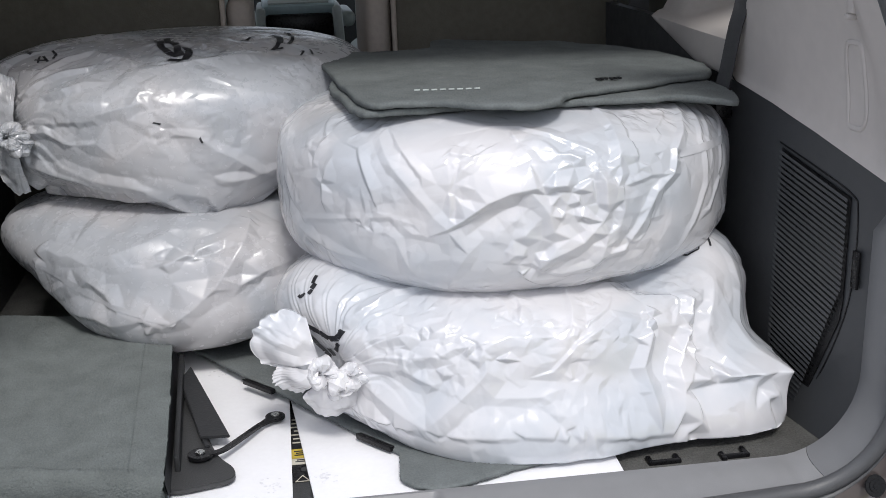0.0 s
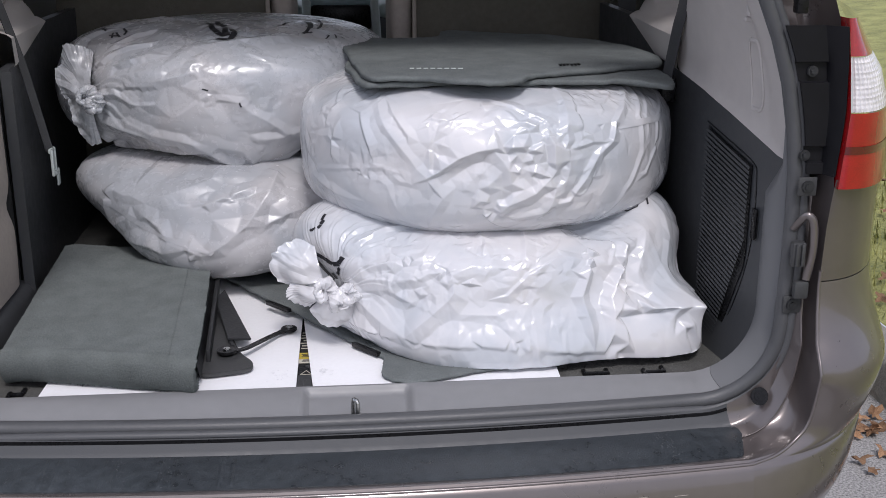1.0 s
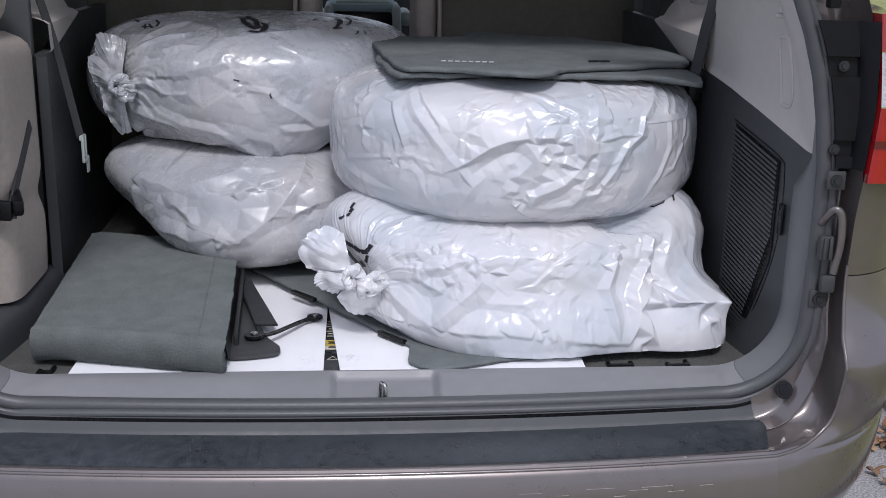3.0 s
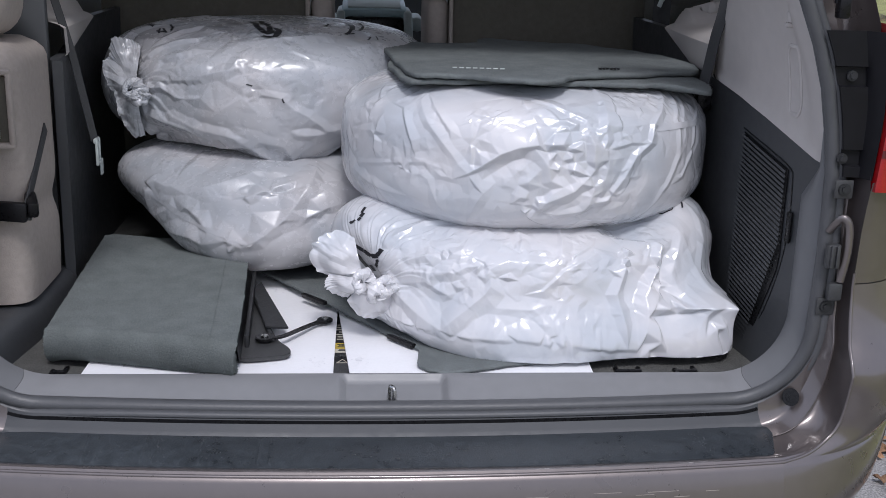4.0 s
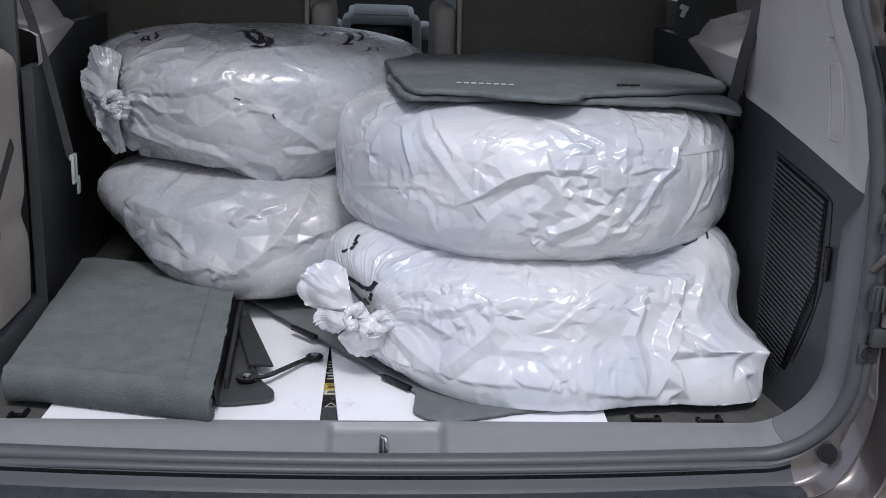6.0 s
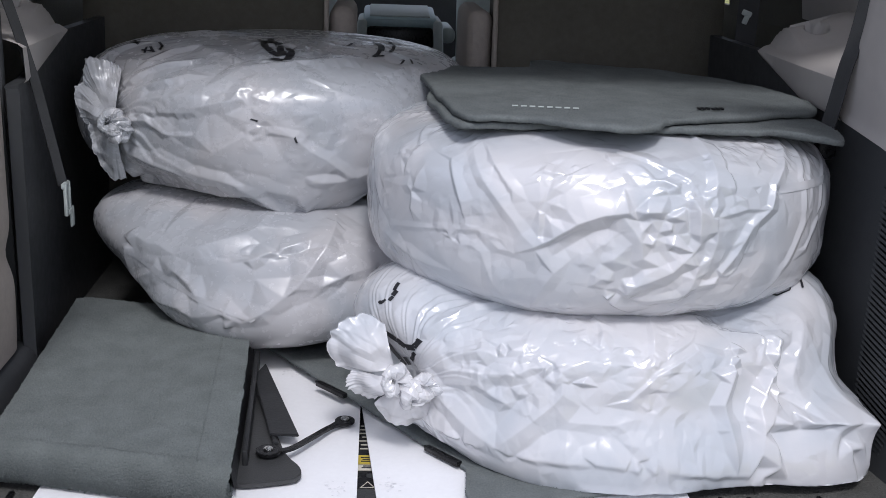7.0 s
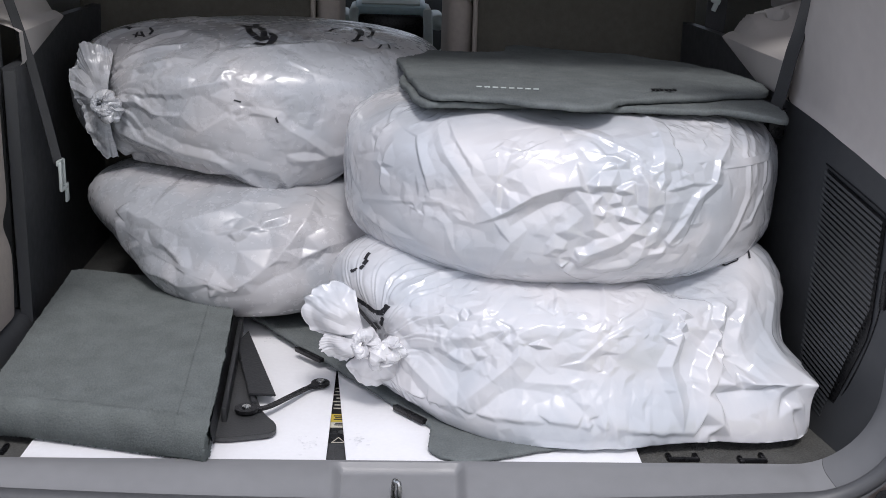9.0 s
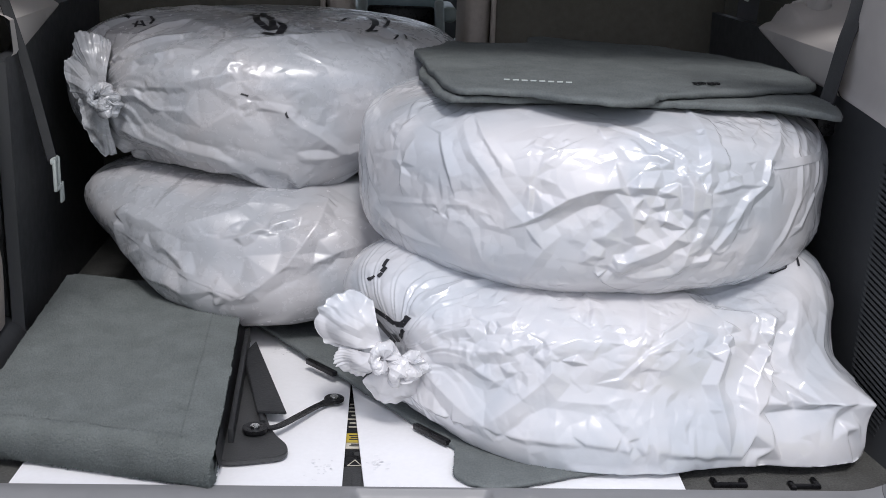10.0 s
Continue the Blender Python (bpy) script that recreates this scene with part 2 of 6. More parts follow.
def sweep(points, profile, closed=False):
    """A bmesh of a closed profile [(a, b)] carried along points [(place, a-axis, b-axis)]."""
    bm = bmesh.new()
    rings = [[bm.verts.new(Vector(p) + Vector(a) * s + Vector(b) * t) for s, t in profile] for p, a, b in points]
    n = len(profile)
    for r, q in zip(rings, rings[1:]):
        for k in range(n):
            bm.faces.new((r[k], r[(k + 1) % n], q[(k + 1) % n], q[k]))
    if not closed:
        bm.faces.new(rings[0]), bm.faces.new(rings[-1][::-1])
    return bm


def lerp_table(table, v):
    xs = [a for a, _ in table]
    return float(np.interp(v, xs, [b for _, b in table]))


def spline(pts, n, closed=True):
    """n points of a smooth curve through pts."""
    pts = [Vector(p) for p in pts]
    k, out = len(pts), []
    for i in range(n):
        s = i / n * k if closed else i / (n - 1) * (k - 1) * 0.999999
        j, f = int(s), s - int(s)
        g = [pts[(j + d) % k] if closed else pts[min(max(j + d, 0), k - 1)] for d in (-1, 0, 1, 2)]
        out.append(0.5 * (2 * g[1] + (g[2] - g[0]) * f + (2 * g[0] - 5 * g[1] + 4 * g[2] - g[3]) * f * f + (3 * g[1] - g[0] - 3 * g[2] + g[3]) * f ** 3))
    return out


def hashed(i, j, k, seed):
    h = (i * 374761393 + j * 668265263 + k * 2147483647 + seed * 974634777) & 0xFFFFFFFF
    h = ((h ^ (h >> 13)) * 1274126177) & 0xFFFFFFFF
    h = ((h ^ (h >> 16)) * 2246822519) & 0xFFFFFFFF
    return (h ^ (h >> 15)) & 0xFFFF


def perlin(p, seed=0):
    """Gradient noise of an (n, 3) array, about -1 to 1."""
    q = np.floor(p).astype(np.int64)
    f = p - q
    w = f * f * f * (f * (f * 6 - 15) + 10)
    total = np.zeros(len(p))
    for a in (0, 1):
        for b in (0, 1):
            for c in (0, 1):
                h = hashed(q[:, 0] + a, q[:, 1] + b, q[:, 2] + c, seed)
                z = (h & 255) / 127.5 - 1
                t = (h >> 8) / 256 * 2 * np.pi
                s = np.sqrt(np.maximum(0, 1 - z * z))
                d = s * np.cos(t) * (f[:, 0] - a) + s * np.sin(t) * (f[:, 1] - b) + z * (f[:, 2] - c)
                total += d * (w[:, 0] if a else 1 - w[:, 0]) * (w[:, 1] if b else 1 - w[:, 1]) * (w[:, 2] if c else 1 - w[:, 2])
    return total * 1.5


def cells(p, seed=0):
    """Distance to the nearest of scattered points: dimples with sharp ridges between, as in crumpled film."""
    q = np.floor(p).astype(np.int64)
    best = np.full(len(p), 9.0)
    for a in (-1, 0, 1):
        for b in (-1, 0, 1):
            for c in (-1, 0, 1):
                i, j, k = q[:, 0] + a, q[:, 1] + b, q[:, 2] + c
                d = ((i + hashed(i, j, k, seed) / 65536 - p[:, 0]) ** 2 + (j + hashed(i, j, k, seed + 1) / 65536 - p[:, 1]) ** 2
                     + (k + hashed(i, j, k, seed + 2) / 65536 - p[:, 2]) ** 2)
                best = np.minimum(best, d)
    return np.sqrt(best)


def strip_of(pts, width, thick, face, material, name, parent, label=""):
    """A flat band along pts, its width square to the way and to face."""
    n = 24
    curve = spline(pts, n, closed=False)
    way = []
    for k, p in enumerate(curve):
        t = (curve[min(k + 1, n - 1)] - curve[max(k - 1, 0)]).normalized()
        b = Vector(face).normalized()
        a = t.cross(b).normalized()
        way.append((p, a, b))
    w, h = width / 2, thick / 2
    return part(name, sweep(way, [(-w, -h), (w, -h), (w, h), (-w, h)]), material, parent, label)


def tufts(parent, count, size, tall, seed, keep, material):
    """A cut pile on a soft thing: thousands of tiny leaning cones on its outer faces."""
    rng = np.random.default_rng(seed)
    me = parent.data
    me.calc_loop_triangles()
    co = np.zeros(len(me.vertices) * 3)
    me.vertices.foreach_get("co", co)
    co = co.reshape(-1, 3)
    tri = np.zeros(len(me.loop_triangles) * 3, dtype=np.int32)
    me.loop_triangles.foreach_get("vertices", tri)
    a, b, c = (co[tri.reshape(-1, 3)[:, k]] for k in range(3))
    nrm = np.cross(b - a, c - a)
    area = np.linalg.norm(nrm, axis=1)
    nrm = nrm / (area[:, None] + 1e-12)
    area = area * keep((a + b + c) / 3, nrm)
    pick = rng.choice(len(area), count, p=area / area.sum())
    u, v = rng.random(count), rng.random(count)
    flip = u + v > 1
    u[flip], v[flip] = 1 - u[flip], 1 - v[flip]
    p = a[pick] + u[:, None] * (b - a)[pick] + v[:, None] * (c - a)[pick]
    nn = nrm[pick]
    side = np.cross(nn, rng.normal(size=(count, 3)))
    side /= np.linalg.norm(side, axis=1)[:, None] + 1e-9
    other = np.cross(nn, side)
    r = size * rng.uniform(0.7, 1.3, (count, 1))
    tip = p + nn * tall * rng.uniform(0.5, 1.2, (count, 1)) + rng.normal(size=(count, 3)) * tall * 0.35
    low = p - nn * 0.0006
    ring = [low + r * (math.cos(k * 2.0944) * side + math.sin(k * 2.0944) * other) for k in range(3)]
    verts = np.stack(ring + [tip], 1).reshape(-1, 3)
    o = np.arange(count)[:, None] * 4
    faces = np.concatenate([o + np.array([[0, 1, 3]]), o + np.array([[1, 2, 3]]), o + np.array([[2, 0, 3]])])
    return put("nap", mesh_of("nap", verts.tolist(), faces.tolist(), material), parent)


def panes(u, v, seed):
    """Faceted noise in the plane: random heights on a triangle lattice, joined by flat panes."""
    k = (u + v) * 0.366
    x, y = u + k, v + k
    i, j = np.floor(x).astype(np.int64), np.floor(y).astype(np.int64)
    fx, fy = x - i, y - j
    z = np.zeros_like(i)
    h00, h11 = hashed(i, j, z, seed), hashed(i + 1, j + 1, z, seed)
    mid = np.where(fx > fy, hashed(i + 1, j, z, seed), hashed(i, j + 1, z, seed))
    hi, lo = np.maximum(fx, fy), np.minimum(fx, fy)
    return (h00 + (mid - h00) * hi + (h11 - mid) * lo) / 65536 - 0.5


# ---- the place outdoors ----
def outdoors():
    def z_of(x, y):
        return 0.0 if x < 1.56 else 0.13 + 0.10 * (x - 1.7)
    bm = sheet(lambda u, v: Vector((u, v, 0.0)), list(np.linspace(-60, 1.56, 8)), list(np.linspace(-60, 60, 9)))
    tagged(part("ground", bm, M_ASPHALT), "worn grey asphalt drive with pale grit", "ground", kind="structure")
    bm = box((0.14, 60, 0.34), 0.025, pose(1.63, 0, -0.03), 3)
    for v in bm.verts:
        v.co.x += 0.006 * noise.noise(v.co * 3)
    tagged(part("kerb", bm, M_KERB), "weathered stone kerb beside the asphalt", "kerb", kind="structure")
    bm = sheet(lambda u, v: Vector((u, v, z_of(u, v) + 0.02 * noise.noise(Vector((u, v, 0))))), [1.70, 1.8, 1.95, 2.2, 2.6, 3.2, 4, 6, 10, 20, 60],
               list(np.linspace(-60, 60, 61)))
    tagged(part("lawn", bm, M_GRASS), "yellow-green autumn lawn behind the kerb", "lawn", kind="structure")
    rng = random.Random(4)
    bm = bmesh.new()
    for _ in range(9000):
        x, y = rng.uniform(1.70, 3.6), rng.uniform(-0.6, 4.5)
        z, h, a = z_of(x, y), rng.uniform(0.03, 0.09), rng.uniform(0, 6.28)
        w, l = 0.004, rng.uniform(0.0, 0.04)
        c, s = math.cos(a), math.sin(a)
        bm.faces.new([bm.verts.new(q) for q in ((x - w * s, y + w * c, z), (x + w * s, y - w * c, z), (x + l * c, y + l * s, z + h))])
    tagged(part("grass_blades", bm, M_GRASS, smooth=False), "short tufts of yellow-green grass", "grass", kind="stuff")
    shapes = []
    for k in range(4):
        bm = bmesh.new()
        n, ring = 14, []
        top = bm.verts.new((0, 0, 0.008))
        for i in range(n):
            a = i / n * 2 * math.pi
            r = (0.035 + 0.016 * math.cos(5 * a + k)) * (1 + 0.25 * math.cos(a))
            ring.append(bm.verts.new((r * math.cos(a), r * math.sin(a) * 0.75, 0.010 * math.sin(2 * a + k) + 0.012 * abs(math.cos(a)))))
        for i in range(n):
            bm.faces.new((top, ring[i], ring[(i + 1) % n]))
        me = bpy.data.meshes.new("leaf")
        bm.to_mesh(me)
        bm.free()
        me.materials.append(M_LEAF)
        shapes.append(me)
    for i in range(240):
        near = i < 150
        x = rng.gauss(1.48, 0.07) if near else rng.uniform(1.72, 3.2)
        y = rng.uniform(0.2, 3.2)
        if near and x > 1.545:
            x = 1.54 - rng.random() * 0.1
        ob = tagged(new("fallen_leaf", shapes[i % 4]), "dry brown fallen leaf lying on the ground", "leaf", "fallen leaves")
        ob.matrix_world = pose(x, y, z_of(x, y) + (0.012 if near else 0.03), rng.uniform(-20, 20), rng.uniform(-20, 20), rng.uniform(0, 360)) @ Matrix.Scale(rng.uniform(0.45, 0.95), 4)


outdoors()

# ---- the van ----
van = empty("minivan", (0, 0, 0), "taupe metallic minivan with its rear hatch open", "minivan")
WALL_TOP = [(0.0, 1.035), (0.18, 1.078), (0.285, 1.10), (0.42, 1.122), (0.58, 1.126), (0.9, 1.178), (3.2, 1.178)]
SEAL_X = [(0.772, 0.693), (0.84, 0.696), (0.92, 0.697), (1.03, 0.694), (1.113, 0.683), (1.18, 0.668), (1.23, 0.650), (1.285, 0.625), (1.5, 0.56), (1.7, 0.50)]


def wall_x(y):
    return lerp_table([(-0.1, 0.70), (0.0, 0.69), (0.235, 0.657), (0.42, 0.637), (0.6, 0.645), (0.9, 0.665), (3.5, 0.69)], y)


def loop(s):
    """The hatch opening: s 0..1 along the sill from the middle to the corner, 1..2 round the corner, 2..3 up the pillar. Seal and inner edge."""
    if s <= 1:
        x = 0.565 * s
        return Vector((x, -0.052 + 0.085 * x * x, 0.632)), Vector((x, 0.03, 0.655))
    if s <= 2:
        a = (s - 1) * math.pi / 2
        return (Vector((0.565 + 0.128 * math.sin(a), -0.025 - 0.015 * (s - 1), 0.760 - 0.128 * math.cos(a))),
                Vector((0.565 + 0.116 * math.sin(a), 0.03, 0.773 - 0.118 * math.cos(a))))
    z = 0.760 + (s - 2) * 0.932
    x = lerp_table(SEAL_X, z)
    up = min(1.0, max(0.0, (z - 0.99) / 0.05))
    return Vector((x, -0.040, z)), Vector((min(0.681, x - 0.006), 0.03, z + 0.013)).lerp(Vector((x - 0.003, -0.033, z)), up)


STATIONS = list(np.linspace(0, 1, 15)) + list(np.linspace(1, 2, 13))[1:] + list(np.linspace(2, 3, 15))[1:]
FULL = [-s for s in STATIONS[:0:-1]] + STATIONS


def loop_at(s):
    o, i = loop(abs(s))
    if s < 0:
        o.x, i.x = -o.x, -i.x
    return o, i


def sill():
    ob = None
    # plastic ring from the seal to the inner edge, with the dip for the striker
    def f(s, v):
        o, i = loop_at(s)
        p = o.lerp(i, v)
        n = Vector((0, 0, 1)) if abs(s) <= 1 else Vector((-o.x, 0, 0)).normalized()
        bulge = 0.006 * math.sin(math.pi * min(1, max(0, v)) ** 1.5)
        p += n * bulge
        if abs(s) <= 0.2:
            x = abs(p.x - 0.004)
            dip = min(1, max(0, (0.092 - x) / 0.012))
            p.z -= 0.014 * dip * min(1, max(0, (0.93 - v) / 0.12))
        if v > 1:
            p = i + Vector((0, (v - 1) * 0.02, -(v - 1) * 0.10)) if abs(s) <= 1.5 else i
        return p
    fine = sorted(set(FULL) | {round(t, 4) for t in np.linspace(-0.2, 0.2, 61)})
    low = [-1.25] + [s for s in fine if abs(s) < 1.249] + [1.25]
    r = [s for s in fine if s > 1.25]
    l = [s for s in fine if s < -1.25]
    vs = [0, 0.08, 0.2, 0.35, 0.5, 0.65, 0.75, 0.82, 0.88, 0.93, 0.97, 1.0, 1.1, 1.25]
    s1 = part("sill_plate", sheet(f, low, vs), M_SILL_LIT, van, "scuffed grey plastic sill plate with a striker recess")
    corner = [0, 0.15, 0.3, 0.45, 0.6, 0.75, 0.9, 1.0]
    part("pillar_trim", sheet(f, [1.2530] + r, corner), M_PILLAR_LIT, van, "grey plastic corner trim")
    part("pillar_trim", sheet(f, l + [-1.2530], corner), M_PILLAR_LIT, van, "grey plastic corner trim")
    # striker: bent steel loop in a dark slot
    slot = join(box((0.034, 0.016, 0.004), 0.0015, pose(0, -0.035, 0.6255)))
    part("slot", slot, M_BLACK, s1)
    pts = [(0.004, -0.038, 0.622), (0.004, -0.038, 0.648), (0.003, -0.036, 0.655), (0.0, -0.033, 0.656), (-0.003, -0.030, 0.653), (-0.004, -0.028, 0.622)]
    curve = spline(pts, 24, closed=False)
    prof = [(0.0036 * math.cos(a), 0.0036 * math.sin(a)) for a in np.linspace(0, 2 * math.pi, 9)[:-1]]
    way = []
    for k, p in enumerate(curve):
        t = (curve[min(k + 1, 23)] - curve[max(k - 1, 0)]).normalized()
        a = t.cross(Vector((0.3, 1, 0))).normalized()
        way.append((p, a, t.cross(a)))
    part("striker", sweep(way, prof), M_STEEL, s1, "bright steel striker loop")
    # seal: rubber tube with a lip
    prof = [(0.012 * math.cos(a), 0.009 * math.sin(a)) for a in np.linspace(0, 2 * math.pi, 13)[:-1]]
    for name, off, prof2 in (("weather_seal", 0.004, prof), ("seal_lip", 0.019, [(p * 0.62, q * 0.55) for p, q in prof])):
        way = []
        for s in FULL:
            o, i = loop_at(s)
            turn = (min(max(abs(s), 1), 2) - 1) * math.pi / 2
            round_out = (Vector((math.copysign(1, s) * math.sin(turn), 0, -math.cos(turn))) + Vector((0, -0.35, 0))).normalized()
            ease = min(1, max(0, (abs(s) - 0.7) / 0.7))
            out = Vector((0, -1, -0.45)).normalized().lerp(round_out, ease * ease * (3 - 2 * ease)).normalized()
            tang = (loop_at(min(s + 0.01, 3))[0] - loop_at(max(s - 0.01, -3))[0]).normalized()
            nrm = tang.cross(out).normalized()
            way.append((o + out * off + Vector((0, 0, -0.002 if name == "seal_lip" else 0)), out, nrm))
        part(name, sweep(way, prof2), M_SEAL, van)


def gap_shade_strip():
    """Black strip added as the shade under the seal, along the sill and into both corners."""
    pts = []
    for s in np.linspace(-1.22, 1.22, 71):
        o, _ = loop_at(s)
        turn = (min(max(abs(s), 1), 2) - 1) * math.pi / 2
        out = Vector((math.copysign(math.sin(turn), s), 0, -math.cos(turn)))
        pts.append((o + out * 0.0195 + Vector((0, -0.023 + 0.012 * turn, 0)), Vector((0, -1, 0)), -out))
    part("gap_shade_strip", sweep(pts, [(-0.004, -0.003), (0.0025, -0.003), (0.0025, 0.002), (-0.004, 0.003)]), M_BLACK, van)


sill()
gap_shade_strip()


def edge_curve(s):
    """The outer rim of the jamb: bumper lip along the bottom, round the corner and up the pillar."""
    if s <= 1:
        x = 0.62 * s
        return Vector((x, -0.202 + 0.095 * x * x, 0.580))
    if s <= 2:
        pts = [(0.62, -0.1655, 0.580), (0.665, -0.148, 0.585), (0.703, -0.129, 0.601), (0.727, -0.122, 0.632), (0.736, -0.128, 0.712)]
        return spline(pts, 101, closed=False)[int(round((s - 1) * 100))]
    z = 0.712 + (s - 2) * 0.97
    y = lerp_table([(0.712, -0.128), (0.75, -0.098), (0.80, -0.082), (0.846, -0.073), (0.95, -0.080), (1.02, -0.095), (1.7, -0.02)], z)
    return Vector((lerp_table([(0.712, 0.736), (0.846, 0.741), (1.02, 0.741), (1.25, 0.742), (1.7, 0.60)], z), y, z))


def edge_at(s):
    e = edge_curve(abs(s))
    if s < 0:
        e.x = -e.x
    return e


def jamb():
    """Painted body between the seal and the rim, the step pad, and the bumper's outer skin."""
    dense = [-s for s in list(np.linspace(0, 3, 91))[:0:-1]] + list(np.linspace(0, 3, 91))
    def f(s, v):
        o, i = loop_at(s)
        e = edge_at(s)
        t = min(1, max(0, abs(s) - 1))
        a = o + Vector((0, -0.020, -0.016)).lerp(Vector((math.copysign(0.018, s), -0.012, 0)), t)
        p = a.lerp(e, v)
        # bottom: a drop behind the seal, then nearly level; sides: a shallow channel
        zb = lerp_table([(0, a.z), (0.02, 0.611), (0.10, 0.593), (0.14, 0.588), (0.86, 0.584), (0.92, 0.586), (0.97, 0.586), (1, 0.580)], v)
        dip = 0.004 + 0.010 * min(1, v / 0.1) if v < 0.44 else 0.024 + 0.022 * math.sin(math.pi * min(1, (v - 0.44) / 0.56)) ** 0.8
        side = p + Vector((0, dip * min(1, (1 - v) / 0.06), 0))
        if t == 1 and p.z > 1.005:
            side.y += 0.035 * min(1, (p.z - 1.005) / 0.015) * min(1, 6 * v * (1 - v) + 0.3)
        low = Vector((p.x, p.y, zb))
        return low.lerp(side, t * t * (3 - 2 * t))
    vs = [0, 0.02, 0.05, 0.10, 0.14, 0.2, 0.3, 0.4, 0.435, 0.445, 0.5, 0.6, 0.7, 0.8, 0.86, 0.9, 0.92, 0.95, 0.97, 0.985, 1]
    part("jamb", sheet(f, dense, vs), M_PAINT, van)
    # folded edge of the painted panel round the corner
    for sign in (1, -1):
        way = [(f(sign * s, 0.437) + Vector((0, -0.001, 0.001)), Vector((1, 0, 0)), Vector((0, -0.7, 0.7))) for s in np.linspace(1.12, 2.09, 60)]
        part("panel_edge", sweep(way, [(0.0019 * math.cos(a), 0.0019 * math.sin(a)) for a in np.linspace(0, 2 * math.pi, 7)[:-1]]), M_PAINT, van)
    # rolled bright edge of the bumper, along the sill and up the corners
    way = []
    for s in np.linspace(-2.16, 2.16, 181):
        t = (edge_at(min(s + 0.02, 3)) - edge_at(max(s - 0.02, -3))).normalized()
        a = t.cross(Vector((0, -0.6, 0.8))).normalized()
        way.append((edge_at(s) + Vector((0, 0.0005, -0.0005)), a, t.cross(a)))
    part("bumper_rim", sweep(way, [(0.0032 * math.cos(a), 0.0032 * math.sin(a)) for a in np.linspace(0, 2 * math.pi, 11)[:-1]]), M_PAINT, van, "rolled glossy edge of the bumper")
    # dark plastic strip between the seal and the step pad
    strip = [s for s in dense if abs(s) <= 1.24]
    part("bumper_trim", sheet(lambda s, v: f(s, v) + Vector((0, -0.0012, 0.0018)), strip, [0.0, 0.022, 0.05, 0.08, 0.10, 0.14, 0.17], 0.0012, (0, 0, -1)), M_GREY, van, "dark plastic strip above the step pad")
    # step pad on the bumper's flat top
    def pad(x, v):
        y0, y1 = -0.086 + 0.10 * x * x, -0.184 + 0.09 * x * x
        r = max(0.0, (abs(x) - 0.618) / 0.0175)
        y0, y1 = y0 - 0.006 * r ** 3, y1 + 0.008 * r ** 3
        edge = min(1.0, 0.02 + 3 * min(v, 1 - v), (0.6355 - abs(x)) / 0.008)
        z = 0.5915 - 0.006 * v + 0.004 * max(0, edge) ** 0.5
        groove = 0
        for g in (-0.47, -0.38, -0.29, -0.20):
            groove = max(groove, 1 - abs(abs(x - g) - 0.009) / 0.004)
        if 0.2 < v < 0.93 and groove > 0:
            z += 0.0013 * groove
        end = math.copysign((abs(x) / 0.635) ** 10, x)
        return Vector((x + end * (0.006 - 0.026 * v), y0 + (y1 - y0) * v, z))
    xs = sorted(set(list(np.linspace(-0.635, 0.635, 160)) + list(np.linspace(-0.49, -0.18, 200))))
    part("step_pad", sheet(pad, xs, [0, 0.02, 0.05, 0.1, 0.2, 0.21, 0.35, 0.5, 0.65, 0.8, 0.92, 0.94, 0.97, 1], 0.012, (0, 0, -1)), M_PAD, van, "scuffed black plastic step pad on the bumper")
    # pale scuffs on the pad
    rng = random.Random(21)
    bms = []
    for cx, cv, n, sx, sv in ((-0.37, 0.6, 26, 0.010, 0.22), (-0.285, 0.55, 30, 0.012, 0.24), (-0.45, 0.7, 16, 0.02, 0.12), (0.50, 0.45, 46, 0.010, 0.22), (0.40, 0.75, 16, 0.04, 0.08), (-0.55, 0.6, 16, 0.03, 0.15), (0.2, 0.85, 12, 0.2, 0.05)):
        for _ in range(n):
            x, v = rng.gauss(cx, sx), min(0.93, max(0.08, rng.gauss(cv, sv)))
            p = pad(x, v)
            bms.append(box((rng.uniform(0.0005, 0.0014), rng.uniform(0.001, 0.005), 0.0004), 0.0, pose(p.x, p.y, p.z + 0.0003, 0, 0, rng.uniform(-35, 35))))
    tagged(part("scuff_mark", join(*bms), M_SCUFF), "pale scuffs on the step pad", "scuff", kind="stuff")
    # bright rim and the outer skin of bumper and quarter panel
    def skin_mid(x, k):
        e = edge_at(x / 0.62)
        z = [0.580, 0.577, 0.571, 0.555, 0.53, 0.50, 0.475, 0.455, 0.435, 0.415, 0.40, 0.39][k]
        y = [0, -0.004, -0.007, -0.012, -0.019, -0.025, -0.027, -0.024, -0.014, 0.006, 0.035, 0.08][k]
        return Vector((x, e.y + y, z))
    ks = range(12)
    bump = part("bumper", sheet(skin_mid, list(np.linspace(-0.62, 0.62, 41)), ks), M_PAINT, van, "taupe painted rear bumper with fine scratches")
    # pale scratches along the bumper's face
    bms = []
    for x, k, ln in ((0.22, 3.3, 0.035), (0.27, 3.5, 0.020), (0.33, 3.2, 0.045), (0.39, 3.4, 0.030), (0.42, 3.25, 0.050), (0.45, 3.6, 0.025), (0.36, 3.7, 0.020), (0.50, 3.35, 0.022), (-0.18, 3.4, 0.030), (-0.41, 3.3, 0.025)):
        n0 = int(k)
        p, q = (skin_mid(xx, n0).lerp(skin_mid(xx, n0 + 1), k - n0) for xx in (x - ln / 2, x + ln / 2))
        bms.append(box((ln, 0.0006, rng.uniform(0.0003, 0.0006)), 0.0, pose((p.x + q.x) / 2, (p.y + q.y) / 2 - 0.0002, p.z, 0, 0, math.degrees(math.atan2(q.y - p.y, q.x - p.x)))))
